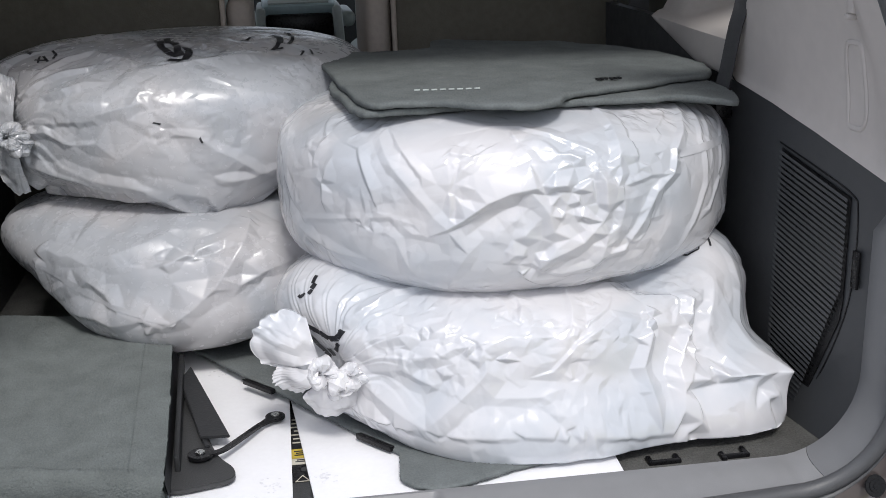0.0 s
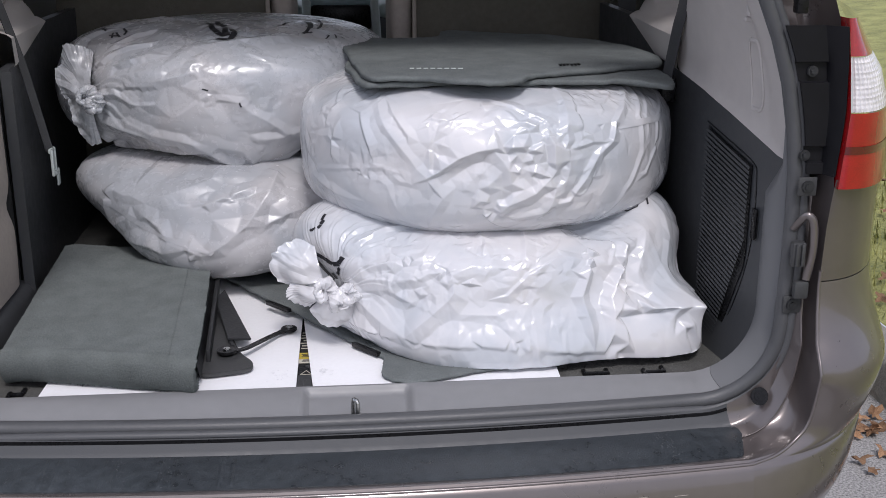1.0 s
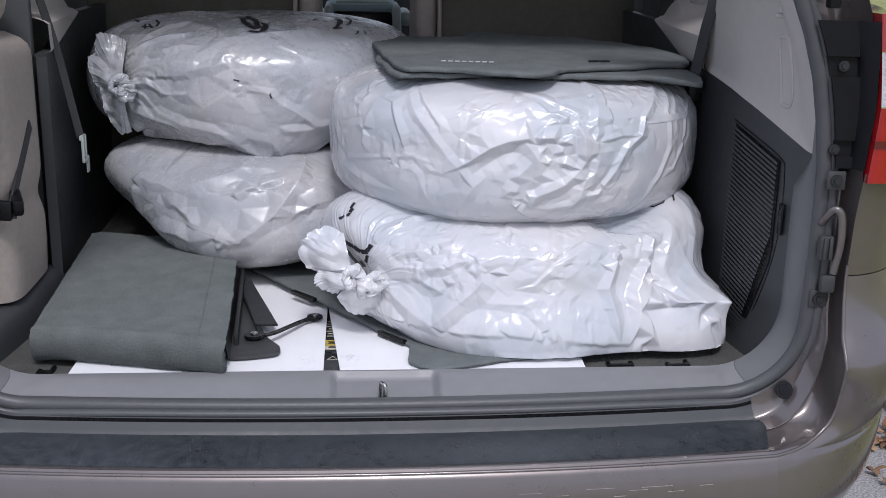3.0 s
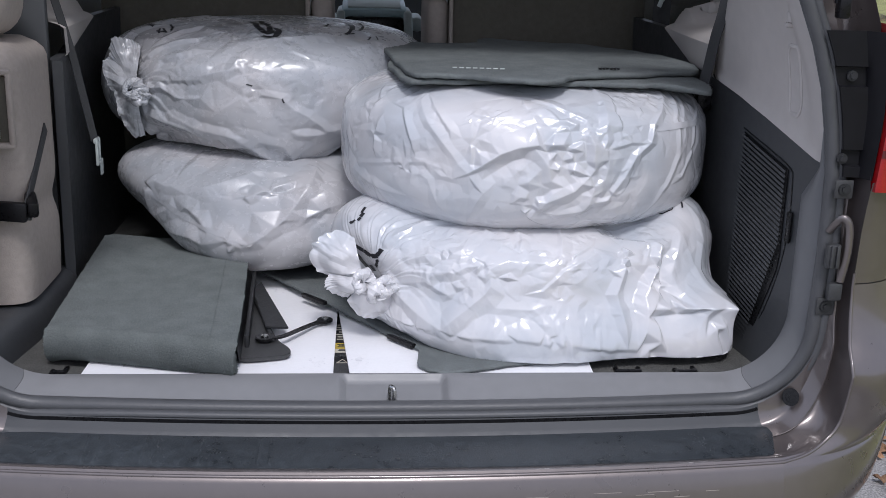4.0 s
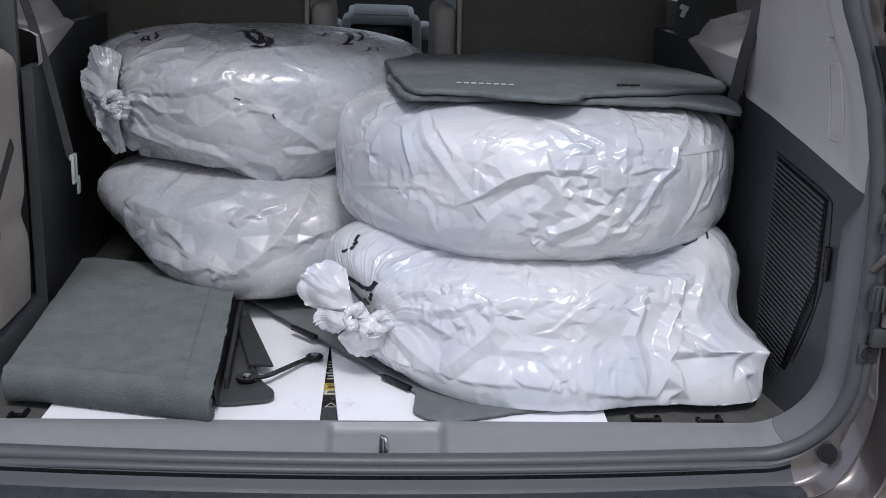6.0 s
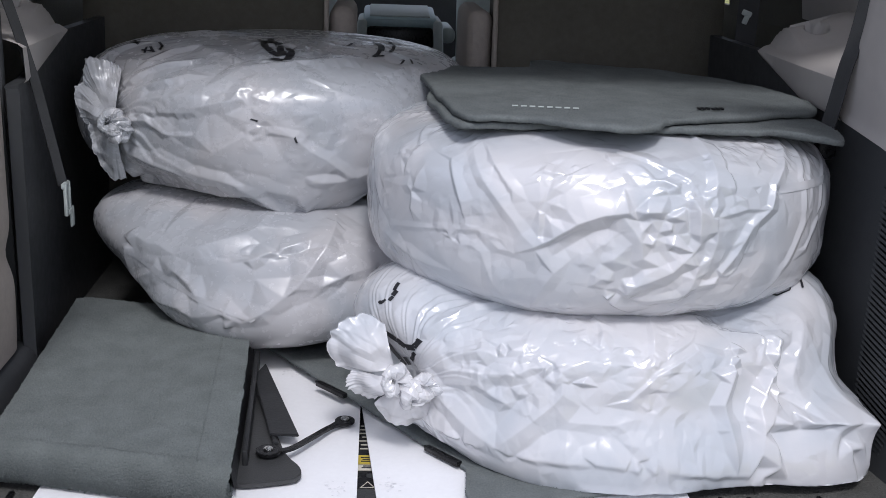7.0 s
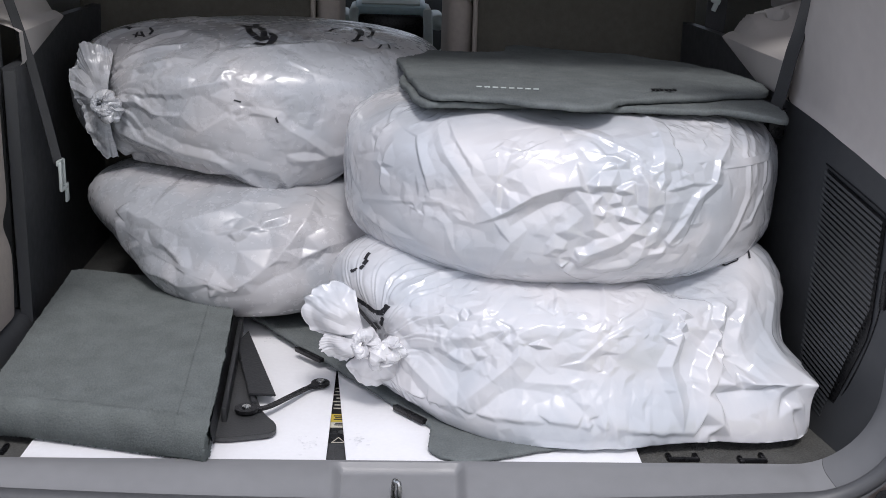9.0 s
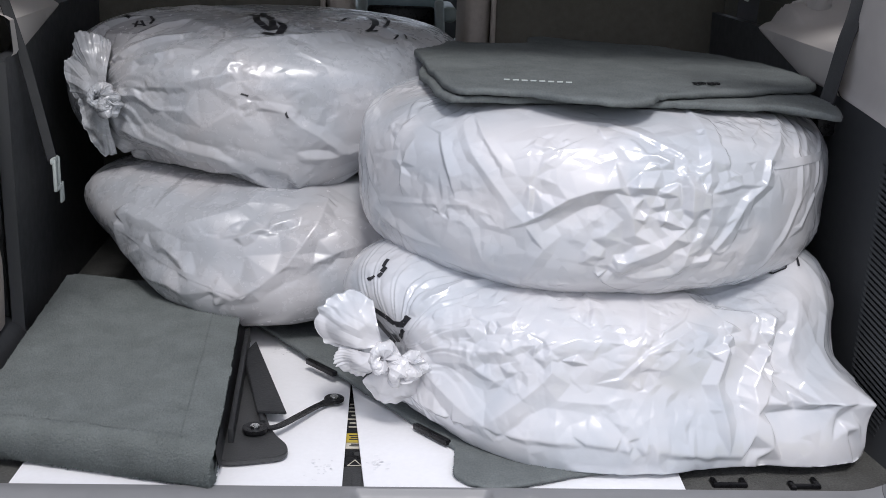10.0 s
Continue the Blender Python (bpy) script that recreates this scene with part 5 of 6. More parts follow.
def bag_surface(sp, th, ph, out=0.0):
    """Places on a bag: th is the angle round it from the rear, towards +x; ph the latitude."""
    if "relief" not in sp:
        sp["relief"] = relief(sp)
    c, s = np.cos(ph), np.sin(ph)
    e = 2.0 / sp["n"]
    hor, ver = np.abs(c) ** e, np.sign(s) * np.abs(s) ** e
    m = 2.0 / sp.get("m", 2.15)
    px = np.sign(np.sin(th)) * np.abs(np.sin(th)) ** m
    py = -np.sign(np.cos(th)) * np.abs(np.cos(th)) ** m
    rx, ry, rz = sp["r"]
    base = np.stack([rx * hor * px, ry * hor * py, rz * ver], 1)
    nrm = np.stack([hor * px / rx, hor * py / ry, ver * 0.9 / rz * np.abs(s) ** 0.6], 1)
    nrm /= np.linalg.norm(nrm, axis=1)[:, None] + 1e-9
    arc, h = th * rx, base[:, 2]
    over = h + np.sign(s) * 0.8 * (rx - rx * hor)
    p = base + np.array(sp["seed"])
    d = 0.004 * perlin(p * 4.0, 1)
    for a0, z0, amp, wa, wz, sharp in sp.get("lobes", ()):
        d += amp * np.clip(hor * 2.2 - 0.5, 0, 1) * np.exp(-((np.abs(np.degrees(th) - a0) / wa) ** sharp + (np.abs(h - z0) / wz) ** sharp))
    for a0, v0, depth, reach in sp.get("pinches", ()):
        d -= depth * np.exp(-((arc - math.radians(a0) * rx) ** 2 + (over - v0) ** 2) / reach ** 2)
    field, (nx, ny, x0, y0) = sp["relief"]
    gx, gy = np.clip((arc - x0) / STEP, 0, nx - 2), np.clip((over - y0) / STEP, 0, ny - 2)
    i, j = gx.astype(int), gy.astype(int)
    u, v = gx - i, gy - j
    fold = field[i, j] * (1 - u) * (1 - v) + field[i + 1, j] * u * (1 - v) + field[i, j + 1] * (1 - u) * v + field[i + 1, j + 1] * u * v
    d += fold * np.clip((2.05 - np.abs(th)) / 0.3, 0, 1) * np.clip(hor * 3 - 0.4, 0, 1)
    q = base + nrm * (d + out)[:, None]
    tx, ty = sp.get("tilt", (0, 0))
    rot = np.array(Euler((radians(tx), radians(ty), 0)).to_matrix())
    q = q @ rot.T + np.array(sp["c"])
    lo, hi = sp.get("lo", -9), sp.get("hi", 9)
    q[:, 2] = np.maximum(q[:, 2], lo + 0.002 * (perlin(p * 20, 8) + 1))
    q[:, 2] = np.minimum(q[:, 2], hi + 0.004 * perlin(p * 9, 9))
    return q


def bag_mesh(name, sp, material, nu=1000, nv=400):
    front = int(nu * 0.86)
    th = np.concatenate([np.linspace(-1.55, 1.55, front, endpoint=False), np.linspace(1.55, 2 * np.pi - 1.55, nu - front, endpoint=False)])
    th = (th + np.pi) % (2 * np.pi) - np.pi
    fine = np.linspace(-1, 1, 40001) * np.pi / 2 * 0.9995
    e = 2.0 / sp["n"]
    hor, ver = np.cos(fine) ** e, np.sign(fine) * np.abs(np.sin(fine)) ** e
    ds = np.hypot(np.diff(hor) * sp["r"][0], np.diff(ver) * sp["r"][2])
    share = np.where(hor[1:] > 0.75, 1.0, np.where(fine[1:] > 0, 0.4, 0.12))
    run = np.concatenate([[0], np.cumsum(ds * share)])
    ph = np.interp(np.linspace(0, run[-1], nv), run, fine)
    T, P = np.meshgrid(th, ph, indexing="ij")
    v = bag_surface(sp, T.ravel(), P.ravel())
    i, j = np.meshgrid(np.arange(nu), np.arange(nv - 1), indexing="ij")
    a, b = i * nv + j, ((i + 1) % nu) * nv + j
    faces = np.stack([a, b, b + 1, a + 1], -1).reshape(-1, 4)
    me = bpy.data.meshes.new(name)
    me.vertices.add(len(v))
    me.vertices.foreach_set("co", v.ravel())
    me.loops.add(faces.size)
    me.loops.foreach_set("vertex_index", faces.ravel().astype(np.int32))
    me.polygons.add(len(faces))
    me.polygons.foreach_set("loop_start", np.arange(0, faces.size, 4, dtype=np.int32))
    me.polygons.foreach_set("use_smooth", np.ones(len(faces), dtype=bool))
    me.materials.append(material)
    me.update(calc_edges=True)
    return me


def print_bar(sp, parent, a0, p0, a1, p1, wide, name="print_mark"):
    """A bar of ink on the film from (angle, latitude) to another, degrees; wide in degrees."""
    n, m = 22, 5
    u, w = np.meshgrid(np.linspace(0, 1, n), np.linspace(-0.5, 0.5, m), indexing="ij")
    da, dp = a1 - a0, p1 - p0
    ln = math.hypot(da, dp) or 1
    th = np.radians(a0 + da * u - dp / ln * w * wide)
    ph = np.radians(p0 + dp * u + da / ln * w * wide)
    v = bag_surface(sp, th.ravel(), ph.ravel(), 0.0012)
    return put(name, mesh_of(name, v, grid_faces(n, m), M_INK), parent)


BAG_A = dict(c=(-0.240, 0.905, 1.047), r=(0.352, 0.348, 0.131), n=3.1, seed=(3.1, 0.4, 7.7), crisp=0.55,
             lobes=[(-76, 0.0, 0.052, 26, 0.11, 2), (6, -0.115, 0.045, 22, 0.05, 2)], gathers=[(-54, 0.020, -90, 100, 17, 0.008, 0.11)], pinches=[(-56, 0.02, 0.014, 0.05)])
BAG_B = dict(c=(0.270, 0.485, 0.983), r=(0.363, 0.350, 0.139), n=3.8, seed=(9.2, 5.5, 1.3), hi=1.116, tiny=1.15, crisp=0.8, slack=0.0024)
BAG_C = dict(c=(0.255, 0.440, 0.762), r=(0.350, 0.345, 0.118), n=3.6, seed=(1.7, 8.8, 4.2), lo=0.657, tiny=1.7, crisp=0.9, slack=0.0024, gathers=[(-51.5, 0.012, 5, 150, 17, 0.0052, 0.10), (-51.5, 0.012, -75, 4, 7, 0.006, 0.10)], pinches=[(-55, 0.012, 0.018, 0.05), (36, 0.165, 0.026, 0.05), (48, 0.150, 0.022, 0.04)],
             lobes=[(48, -0.014, 0.084, 10, 0.034, 1.1), (49, -0.085, 0.142, 18, 0.060, 2), (62, 0.05, 0.036, 22, 0.09, 2), (6, -0.09, 0.072, 40, 0.055, 2), (-66, 0.075, 0.050, 22, 0.06, 2), (72, 0.10, 0.036, 26, 0.05, 2)])
BAG_D = dict(c=(-0.225, 0.845, 0.795), r=(0.373, 0.380, 0.124), n=2.7, seed=(6.4, 2.9, 3.8), crisp=0.55, tilt=(-3, 0), lo=0.668,
             lobes=[(-10, -0.08, 0.040, 34, 0.05, 2), (-82, -0.10, -0.13, 34, 0.085, 2), (-72, 0.075, 0.030, 26, 0.05, 2)])
# folds of each bag: height, fall to the left and to the right of its way, then angle and way up by turns
crease(BAG_A, 0.0072, 0.039, 0.018, -59.5, 0.042, -64.9, 0.074, -66.4, 0.12, -65.9, 0.164)
crease(BAG_A, 0.0088, 0.021, 0.008, -52.8, 0.041, -45.4, 0.07, -41.8, 0.104, -34.9, 0.136, -26.7, 0.157)
crease(BAG_A, 0.0072, 0.026, 0.016, -58.7, 0.101, -45.9, 0.128, -43.9, 0.181, -38, 0.218, -24.9, 0.193)
crease(BAG_A, 0.0064, 0.032, 0.029, -6.5, 0.157, 3.5, 0.17, 15.2, 0.185, 28, 0.191)
crease(BAG_A, 0.0064, 0.018, 0.016, -49.5, 0.03, -41.8, 0.059, -34.4, 0.082, -24.4, 0.118)
crease(BAG_A, 0.0064, 0.018, 0.016, -47.2, 0.029, -34.4, 0.048, -25.7, 0.061, -17, 0.065)
crease(BAG_A, 0.0056, 0.016, 0.018, -44.6, 0.025, -33.9, 0.037, -21.6, 0.038, -11.6, 0.057, -7.8, 0.114)
crease(BAG_A, 0.0056, 0.023, 0.0072, -43.6, 0.02, -34.9, 0.023, -19.6, 0.031)
crease(BAG_A, 0.0072, 0.027, 0.011, -45.9, 0.003, -37, 0.009, -28.5, -0.018)
crease(BAG_A, 0.0048, 0.006, 0.02, -28, -0.012, -18.8, -0.005)
crease(BAG_A, 0.0128, 0.016, 0.031, -47.5, -0.016, -45.2, -0.051, -38.5, -0.064, -29.5, -0.08, -21.9, -0.107, -11.4, -0.095)
crease(BAG_A, 0.0144, 0.031, 0.026, -61.8, -0.018, -60, -0.044, -56.4, -0.069, -51.3, -0.096, -52.1, -0.151, -34.9, -0.151, -19.6, -0.143, -7, -0.106)
crease(BAG_A, 0.0112, 0.016, 0.039, -34.4, -0.053, -23.4, -0.079, -11.1, -0.089, -5.8, -0.109, -0.9, -0.135, 3.2, -0.147, 13.9, -0.166, 22.1, -0.149)
crease(BAG_A, 0.0072, 0.018, 0.013, 3.7, -0.102, 5.8, -0.12, 8.1, -0.147)
crease(BAG_A, 0.0056, 0.018, 0.021, -10.6, -0.085, -3.2, -0.095, 4.2, -0.102)
crease(BAG_A, 0.0096, 0.013, 0.044, 3.2, -0.003, 7.3, -0.025, 11.6, -0.04, 18.3, -0.071, 22.4, -0.071)
crease(BAG_A, 0.0064, 0.027, 0.011, 22.4, -0.071, 14.5, -0.078, 6, -0.078)
crease(BAG_A, 0.004, 0.031, 0.012, 1.7, 0.155, 6.3, 0.135, 8.1, 0.102)
patch(BAG_A, -5.2, 0.007, 4.3, 0.022, 0.01, 0.00255)
patch(BAG_A, -10.4, 0.069, 5.2, 0.035, 0.014, 0.00255)
patch(BAG_A, -58.5, 0.072, 7.2, 0.028, 0.016, 0.00425)
patch(BAG_A, -3.2, 0.23, 19.2, 0.098, 0.02, 0.0034)
crease(BAG_D, 0.0068, 0.031, 0.036, -28, 0.043, -19.6, 0.071, -9.6, 0.108, -5.5, 0.139)
crease(BAG_D, 0.0068, 0.017, 0.028, 13.9, 0.146, 6, 0.097, -2.7, 0.062, -10.6, 0.033)
crease(BAG_D, 0.012, 0.02, 0.048, 13.9, 0.146, 10.6, 0.087, 5.8, 0.033, 2.2, -0.001, -2.2, -0.03, -8.8, -0.057)
crease(BAG_D, 0.0068, 0.034, 0.013, -28, 0.043, -28, 0.014, -22.9, -0.005, -19.3, -0.035, -14.7, -0.047)
crease(BAG_D, 0.0068, 0.022, 0.025, -47.7, -0.013, -46.4, 0.036, -44.9, 0.069, -37.2, 0.056, -31.1, 0.061)
crease(BAG_D, 0.0068, 0.012, 0.029, -8.8, -0.057, -13.2, -0.045, -17.3, -0.036)
crease(BAG_D, 0.0068, 0.029, 0.012, -14.7, -0.047, -12.7, -0.063, -9.8, -0.076)
crease(BAG_D, 0.006, 0.034, 0.013, -36.2, -0.051, -26.2, -0.047, -22.1, -0.057, -14.7, -0.047)
crease(BAG_D, 0.0052, 0.017, 0.042, -73.6, 0.043, -67.9, 0.098, -60.3, 0.153)
crease(BAG_D, 0.0068, 0.02, 0.028, 21.6, 0.032, 15.5, 0.022, 8.3, 0.001, 2.4, -0.009, -1.2, -0.014)
crease(BAG_D, 0.006, 0.05, 0.02, 20.6, 0.092, 14.5, 0.061, 7, 0.03)
crease(BAG_D, 0.0052, 0.012, 0.029, -45.2, -0.024, -36.2, 0.003, -32.9, 0.031)
patch(BAG_D, -10.9, 0.049, 5.7, 0.025, 0.014, 0.00255)
patch(BAG_D, -1.4, 0.06, 2.8, 0.014, 0.01, 0.00255)
patch(BAG_D, -38.8, 0.023, 6.4, 0.044, 0.02, 0.0034)
patch(BAG_D, -7.3, -0.055, 8.5, 0.014, 0.014, 0.0034)
patch(BAG_D, 11.1, -0.001, 4.4, 0.014, 0.012, 0.00255)
crease(BAG_B, 0.0112, 0.041, 0.007, -20.3, -0.006, -16.2, 0.01, -11.9, 0.03, -7.5, 0.042, -2.2, 0.048, 2.9, 0.049, 8.1, 0.038)
crease(BAG_B, -0.0074, 0.017, 0.019, -14.2, -0.006, -8.3, 0.02, -3.5, 0.029)
crease(BAG_B, 0.0074, 0.019, 0.012, -3.2, 0.043, -1.2, 0.026, 0.1, 0.01, 0.6, -0.013, 1.4, -0.024)
crease(BAG_B, -0.0062, 0.012, 0.012, -0.4, 0.038, 1.4, 0.018, 2.4, -0.006)
crease(BAG_B, 0.0074, 0.017, 0.008, 2.2, 0.006, 5.8, 0.006, 10.4, -0.006)
crease(BAG_B, 0.0056, 0.018, 0.006, 2.2, 0.006, 5.5, 0.027, 8.8, 0.04)
crease(BAG_B, 0.0112, 0.019, 0.011, 9.6, 0.069, 10.9, 0.052, 11.1, 0.02, 10.4, -0.006)
crease(BAG_B, 0.0074, 0.011, 0.017, 12.7, 0.066, 13.9, 0.042, 13.2, 0.02, 10.4, -0.006)
crease(BAG_B, 0.0062, 0.014, 0.012, 9.6, 0.069, 6.5, 0.089, 1.9, 0.112)
crease(BAG_B, 0.005, 0.0048, 0.014, 9.3, 0.068, 8.1, 0.054, 8.6, 0.022)
crease(BAG_B, 0.0087, 0.022, 0.014, 10.6, -0.006, 6.3, -0.031, -0.1, -0.051, -2.7, -0.079)
crease(BAG_B, 0.0062, 0.014, 0.017, 10.9, -0.006, 11.9, -0.024, 10.6, -0.061, 7.5, -0.084)
crease(BAG_B, 0.0068, 0.014, 0.012, -7.8, -0.051, -5, -0.074, -0.6, -0.066, 2.9, -0.041)
crease(BAG_B, 0.005, 0.018, 0.006, -5, -0.074, -1.9, -0.108)
crease(BAG_B, 0.0062, 0.019, 0.017, -1.4, 0.006, -4.5, -0.016, -6.5, -0.042, -7.5, -0.062)
crease(BAG_B, 0.0056, 0.012, 0.014, 2.4, -0.083, 9.6, -0.072, 12.9, -0.052)
crease(BAG_B, 0.0056, 0.018, 0.006, -7.8, -0.039, -1.9, -0.051, 3.7, -0.024, 10.1, -0.006)
crease(BAG_B, 0.0062, 0.029, 0.012, 20.3, 0.204, 17.3, 0.144, 15, 0.074, 15.5, 0.006, 13.9, -0.034, 11.1, -0.074)
crease(BAG_B, 0.005, 0.0072, 0.022, 22.6, 0.182, 19.8, 0.129, 20.1, 0.083, 23.2, 0.051)
crease(BAG_B, 0.0062, 0.017, 0.008, 50.5, 0.177, 42.3, 0.142, 31.9, 0.086, 29.3, 0.048, 24.2, 0.026, 20.9, -0.01, 16, -0.051, 14.2, -0.076)
crease(BAG_B, 0.0037, 0.018, 0.006, 15.5, 0.041, 23.2, 0.051, 29.3, 0.048)
crease(BAG_B, 0.0037, 0.012, 0.008, 54.6, 0.167, 42.6, 0.09, 42.3, 0.016, 38.2, -0.031, 33.4, -0.063)
crease(BAG_B, 0.0031, 0.014, 0.0048, 68.2, 0.124, 52.3, 0.072, 50, 0.018, 43.6, -0.036)
crease(BAG_B, 0.0025, 0.014, 0.0048, 56.7, 0.148, 46.4, 0.086, 45.7, 0.039)
crease(BAG_B, 0.0025, 0.0048, 0.014, 42.6, 0.178, 30.1, 0.135, 28.5, 0.1)
crease(BAG_B, 0.0031, 0.012, 0.008, -66.6, 0.17, -57.4, 0.118, -59.7, 0.1)
crease(BAG_B, 0.0043, 0.018, 0.006, -44.4, 0.109, -40, 0.059, -37.2, 0.022)
crease(BAG_B, 0.0037, 0.017, 0.012, -40.3, 0.138, -33.6, 0.08, -25.5, 0.027, -21.6, -0.006)
crease(BAG_B, 0.0037, 0.014, 0.0048, -37.5, 0.151, -30.1, 0.097, -24.2, 0.054)
crease(BAG_B, 0.0012, 0.008, 0.006, -63.8, -0.022, -47.7, -0.006, -34.2, 0.006, -25.2, -0.006)
crease(BAG_B, 0.0031, 0.017, 0.014, -65.6, -0.039, -54.6, -0.057, -46.9, -0.067)
crease(BAG_B, 0.0025, 0.025, 0.01, -97.9, 0.14, -89.4, 0.165, -80.7, 0.21)
crease(BAG_B, 0.0031, 0.014, 0.0048, -21.4, 0.091, -20.3, 0.111, -14.5, 0.103, -17.3, 0.08, -19.8, 0.058)
crease(BAG_B, 0.0037, 0.006, 0.018, -19.8, 0.058, -19.6, 0.024, -20.3, -0.006)
crease(BAG_B, 0.005, 0.017, 0.022, -20.3, -0.01, -16, -0.04, -19.3, -0.073)
crease(BAG_B, 0.0031, 0.018, 0.006, -11.9, 0.178, -4, 0.175, 2.9, 0.141, 9.6, 0.105, 12.7, 0.07)
crease(BAG_B, 0.0031, 0.006, 0.018, -0.6, 0.136, 2.2, 0.104, 5.8, 0.066)
crease(BAG_B, 0.0025, 0.025, 0.01, -92, 0.103, -76.9, 0.062, -71.8, 0.01)
crease(BAG_B, 0.0043, 0.022, 0.0072, -53.1, 0.063, -53.9, 0.016, -51.8, -0.01)
patch(BAG_B, -16.5, 0.043, 2.8, 0.021, 0.012, 0.0034)
patch(BAG_B, -0.9, -0.06, 6.9, 0.025, 0.015, 0.00425)
patch(BAG_B, -33.9, -0.016, 10, 0.01, 0.012, 0.00255)
patch(BAG_B, -55.9, 0.069, 5.1, 0.043, 0.016, 0.00255)
patch(BAG_B, 2.2, 0.026, 4.6, 0.026, 0.016, 0.0034)
patch(BAG_B, -5.5, 0.114, 5.6, 0.042, 0.02, 0.00255)
patch(BAG_B, 39, 0.081, 20.2, 0.078, 0.02, 0.00255)
crease(BAG_C, 0.0048, 0.017, 0.014, -46.2, 0.044, -38, 0.061, -24.2, 0.083, -18.8, 0.113)
crease(BAG_C, 0.0054, 0.014, 0.017, -44.6, 0.033, -34.4, 0.036, -18.8, 0.049)
crease(BAG_C, 0.0109, 0.036, 0.024, -45.2, 0.004, -35.2, -0.027, -25.2, -0.051)
crease(BAG_C, 0.0054, 0.025, 0.01, -40, 0.01, -31.3, 0.022, -23.9, 0.004, -18.8, 0.034)
crease(BAG_C, 0.0095, 0.029, 0.026, -25.2, -0.051, -18, -0.015, -13.4, 0.012, -10.1, 0.042)
crease(BAG_C, 0.0061, 0.01, 0.025, -25.2, -0.053, -33.1, -0.058, -41.3, -0.056, -48.7, -0.054)
crease(BAG_C, 0.0061, 0.036, 0.006, -25.2, -0.055, -16, -0.052, -4.7, -0.048, 5.2, -0.052, 17.5, -0.061, 31.3, -0.06)
crease(BAG_C, 0.0034, 0.014, 0.0048, 18, 0.095, 7, 0.058, -0.6, 0.007)
crease(BAG_C, 0.0034, 0.0048, 0.014, 17.3, 0.117, 10.6, 0.093, 4.5, 0.069)
crease(BAG_C, 0.0041, 0.022, 0.0072, 9.3, 0.167, 6.8, 0.102, 5.2, 0.073)
crease(BAG_C, 0.0122, 0.019, 0.014, 28.5, 0.087, 23.7, 0.036, 21.6, 0.01, 22.6, -0.036, 24.7, -0.056)
crease(BAG_C, -0.0082, 0.014, 0.014, 28.8, 0.056, 71.3, -0.187, 25.5, -0.05)
crease(BAG_C, 0.015, 0.017, 0.014, 39.3, 0.076, 35.4, 0.041, 29.8, 0.004, 28.8, -0.026, 27, -0.056)
crease(BAG_C, -0.0082, 0.014, 0.014, 40.3, 0.061, 37.5, 0.023, 34.2, 0.004)
crease(BAG_C, 0.0136, 0.01, 0.025, 35.9, 0.017, 30.8, -0.017, 31.1, -0.048, 32.1, -0.065)
crease(BAG_C, 0.0122, 0.026, 0.014, 31.1, -0.017, 38.2, -0.014, 43.4, -0.014, 48, -0.015)
crease(BAG_C, -0.0082, 0.014, 0.017, 31.6, -0.028, 40.6, -0.022, 44.1, -0.022)
crease(BAG_C, 0.0068, 0.0072, 0.022, 42.6, -0.023, 43.9, -0.033, 46.4, -0.038)
crease(BAG_C, 0.0068, 0.022, 0.0072, 48, -0.015, 45.9, -0.032, 44.6, -0.048)
crease(BAG_C, 0.0061, 0.025, 0.01, 49.8, 0.007, 65.1, -0.038, 45.2, -0.012)
crease(BAG_C, 0.0048, 0.01, 0.025, 31.6, 0.172, 30.3, 0.125, 39, 0.091)
crease(BAG_C, 0.0054, 0.025, 0.01, 48.2, 0.087, 42.1, 0.048, 38.5, 0.017)
crease(BAG_C, 0.0048, 0.025, 0.01, 59, 0.089, 54.4, 0.056, 47.5, 0.015)
crease(BAG_C, 0.0041, 0.01, 0.025, 22.6, 0.172, 35.2, 0.174, 49.5, 0.143)
crease(BAG_C, 0.0041, 0.022, 0.0072, -5.5, 0.174, -3.5, 0.144, -4, 0.104)
crease(BAG_C, 0.0048, 0.029, 0.012, -10.4, -0.01, -0.6, -0.012, 45.4, -0.29)
crease(BAG_C, 0.0041, 0.01, 0.025, -7, -0.043, 1.2, -0.031, 7.8, -0.036)
patch(BAG_C, -22.1, 0.064, 9.2, 0.026, 0.012, 0.003825)
patch(BAG_C, -12.4, 0.036, 5.9, 0.031, 0.015, 0.00425)
patch(BAG_C, 24.7, 0.067, 5.4, 0.033, 0.013, 0.00425)
patch(BAG_C, 0.9, 0.059, 11.5, 0.053, 0.024, 0.002975)
patch(BAG_C, 44.9, -0.034, 3.1, 0.013, 0.016, 0.0034)
patch(BAG_C, 12.7, -0.033, 7.9, 0.026, 0.022, 0.00255)
patch(BAG_C, 46.9, 0.054, 11, 0.04, 0.026, 0.0051)
patch(BAG_C, 38.5, -0.042, 5.1, 0.014, 0.024, 0.00425)
patch(BAG_C, -60.5, 0.079, 4.6, 0.031, 0.022, 0.00425)
crease(BAG_C, 0.0061, 0.019, 0.007, -46.2, 0.07, -42.6, 0.111, -39.8, 0.149, -31.3, 0.191)


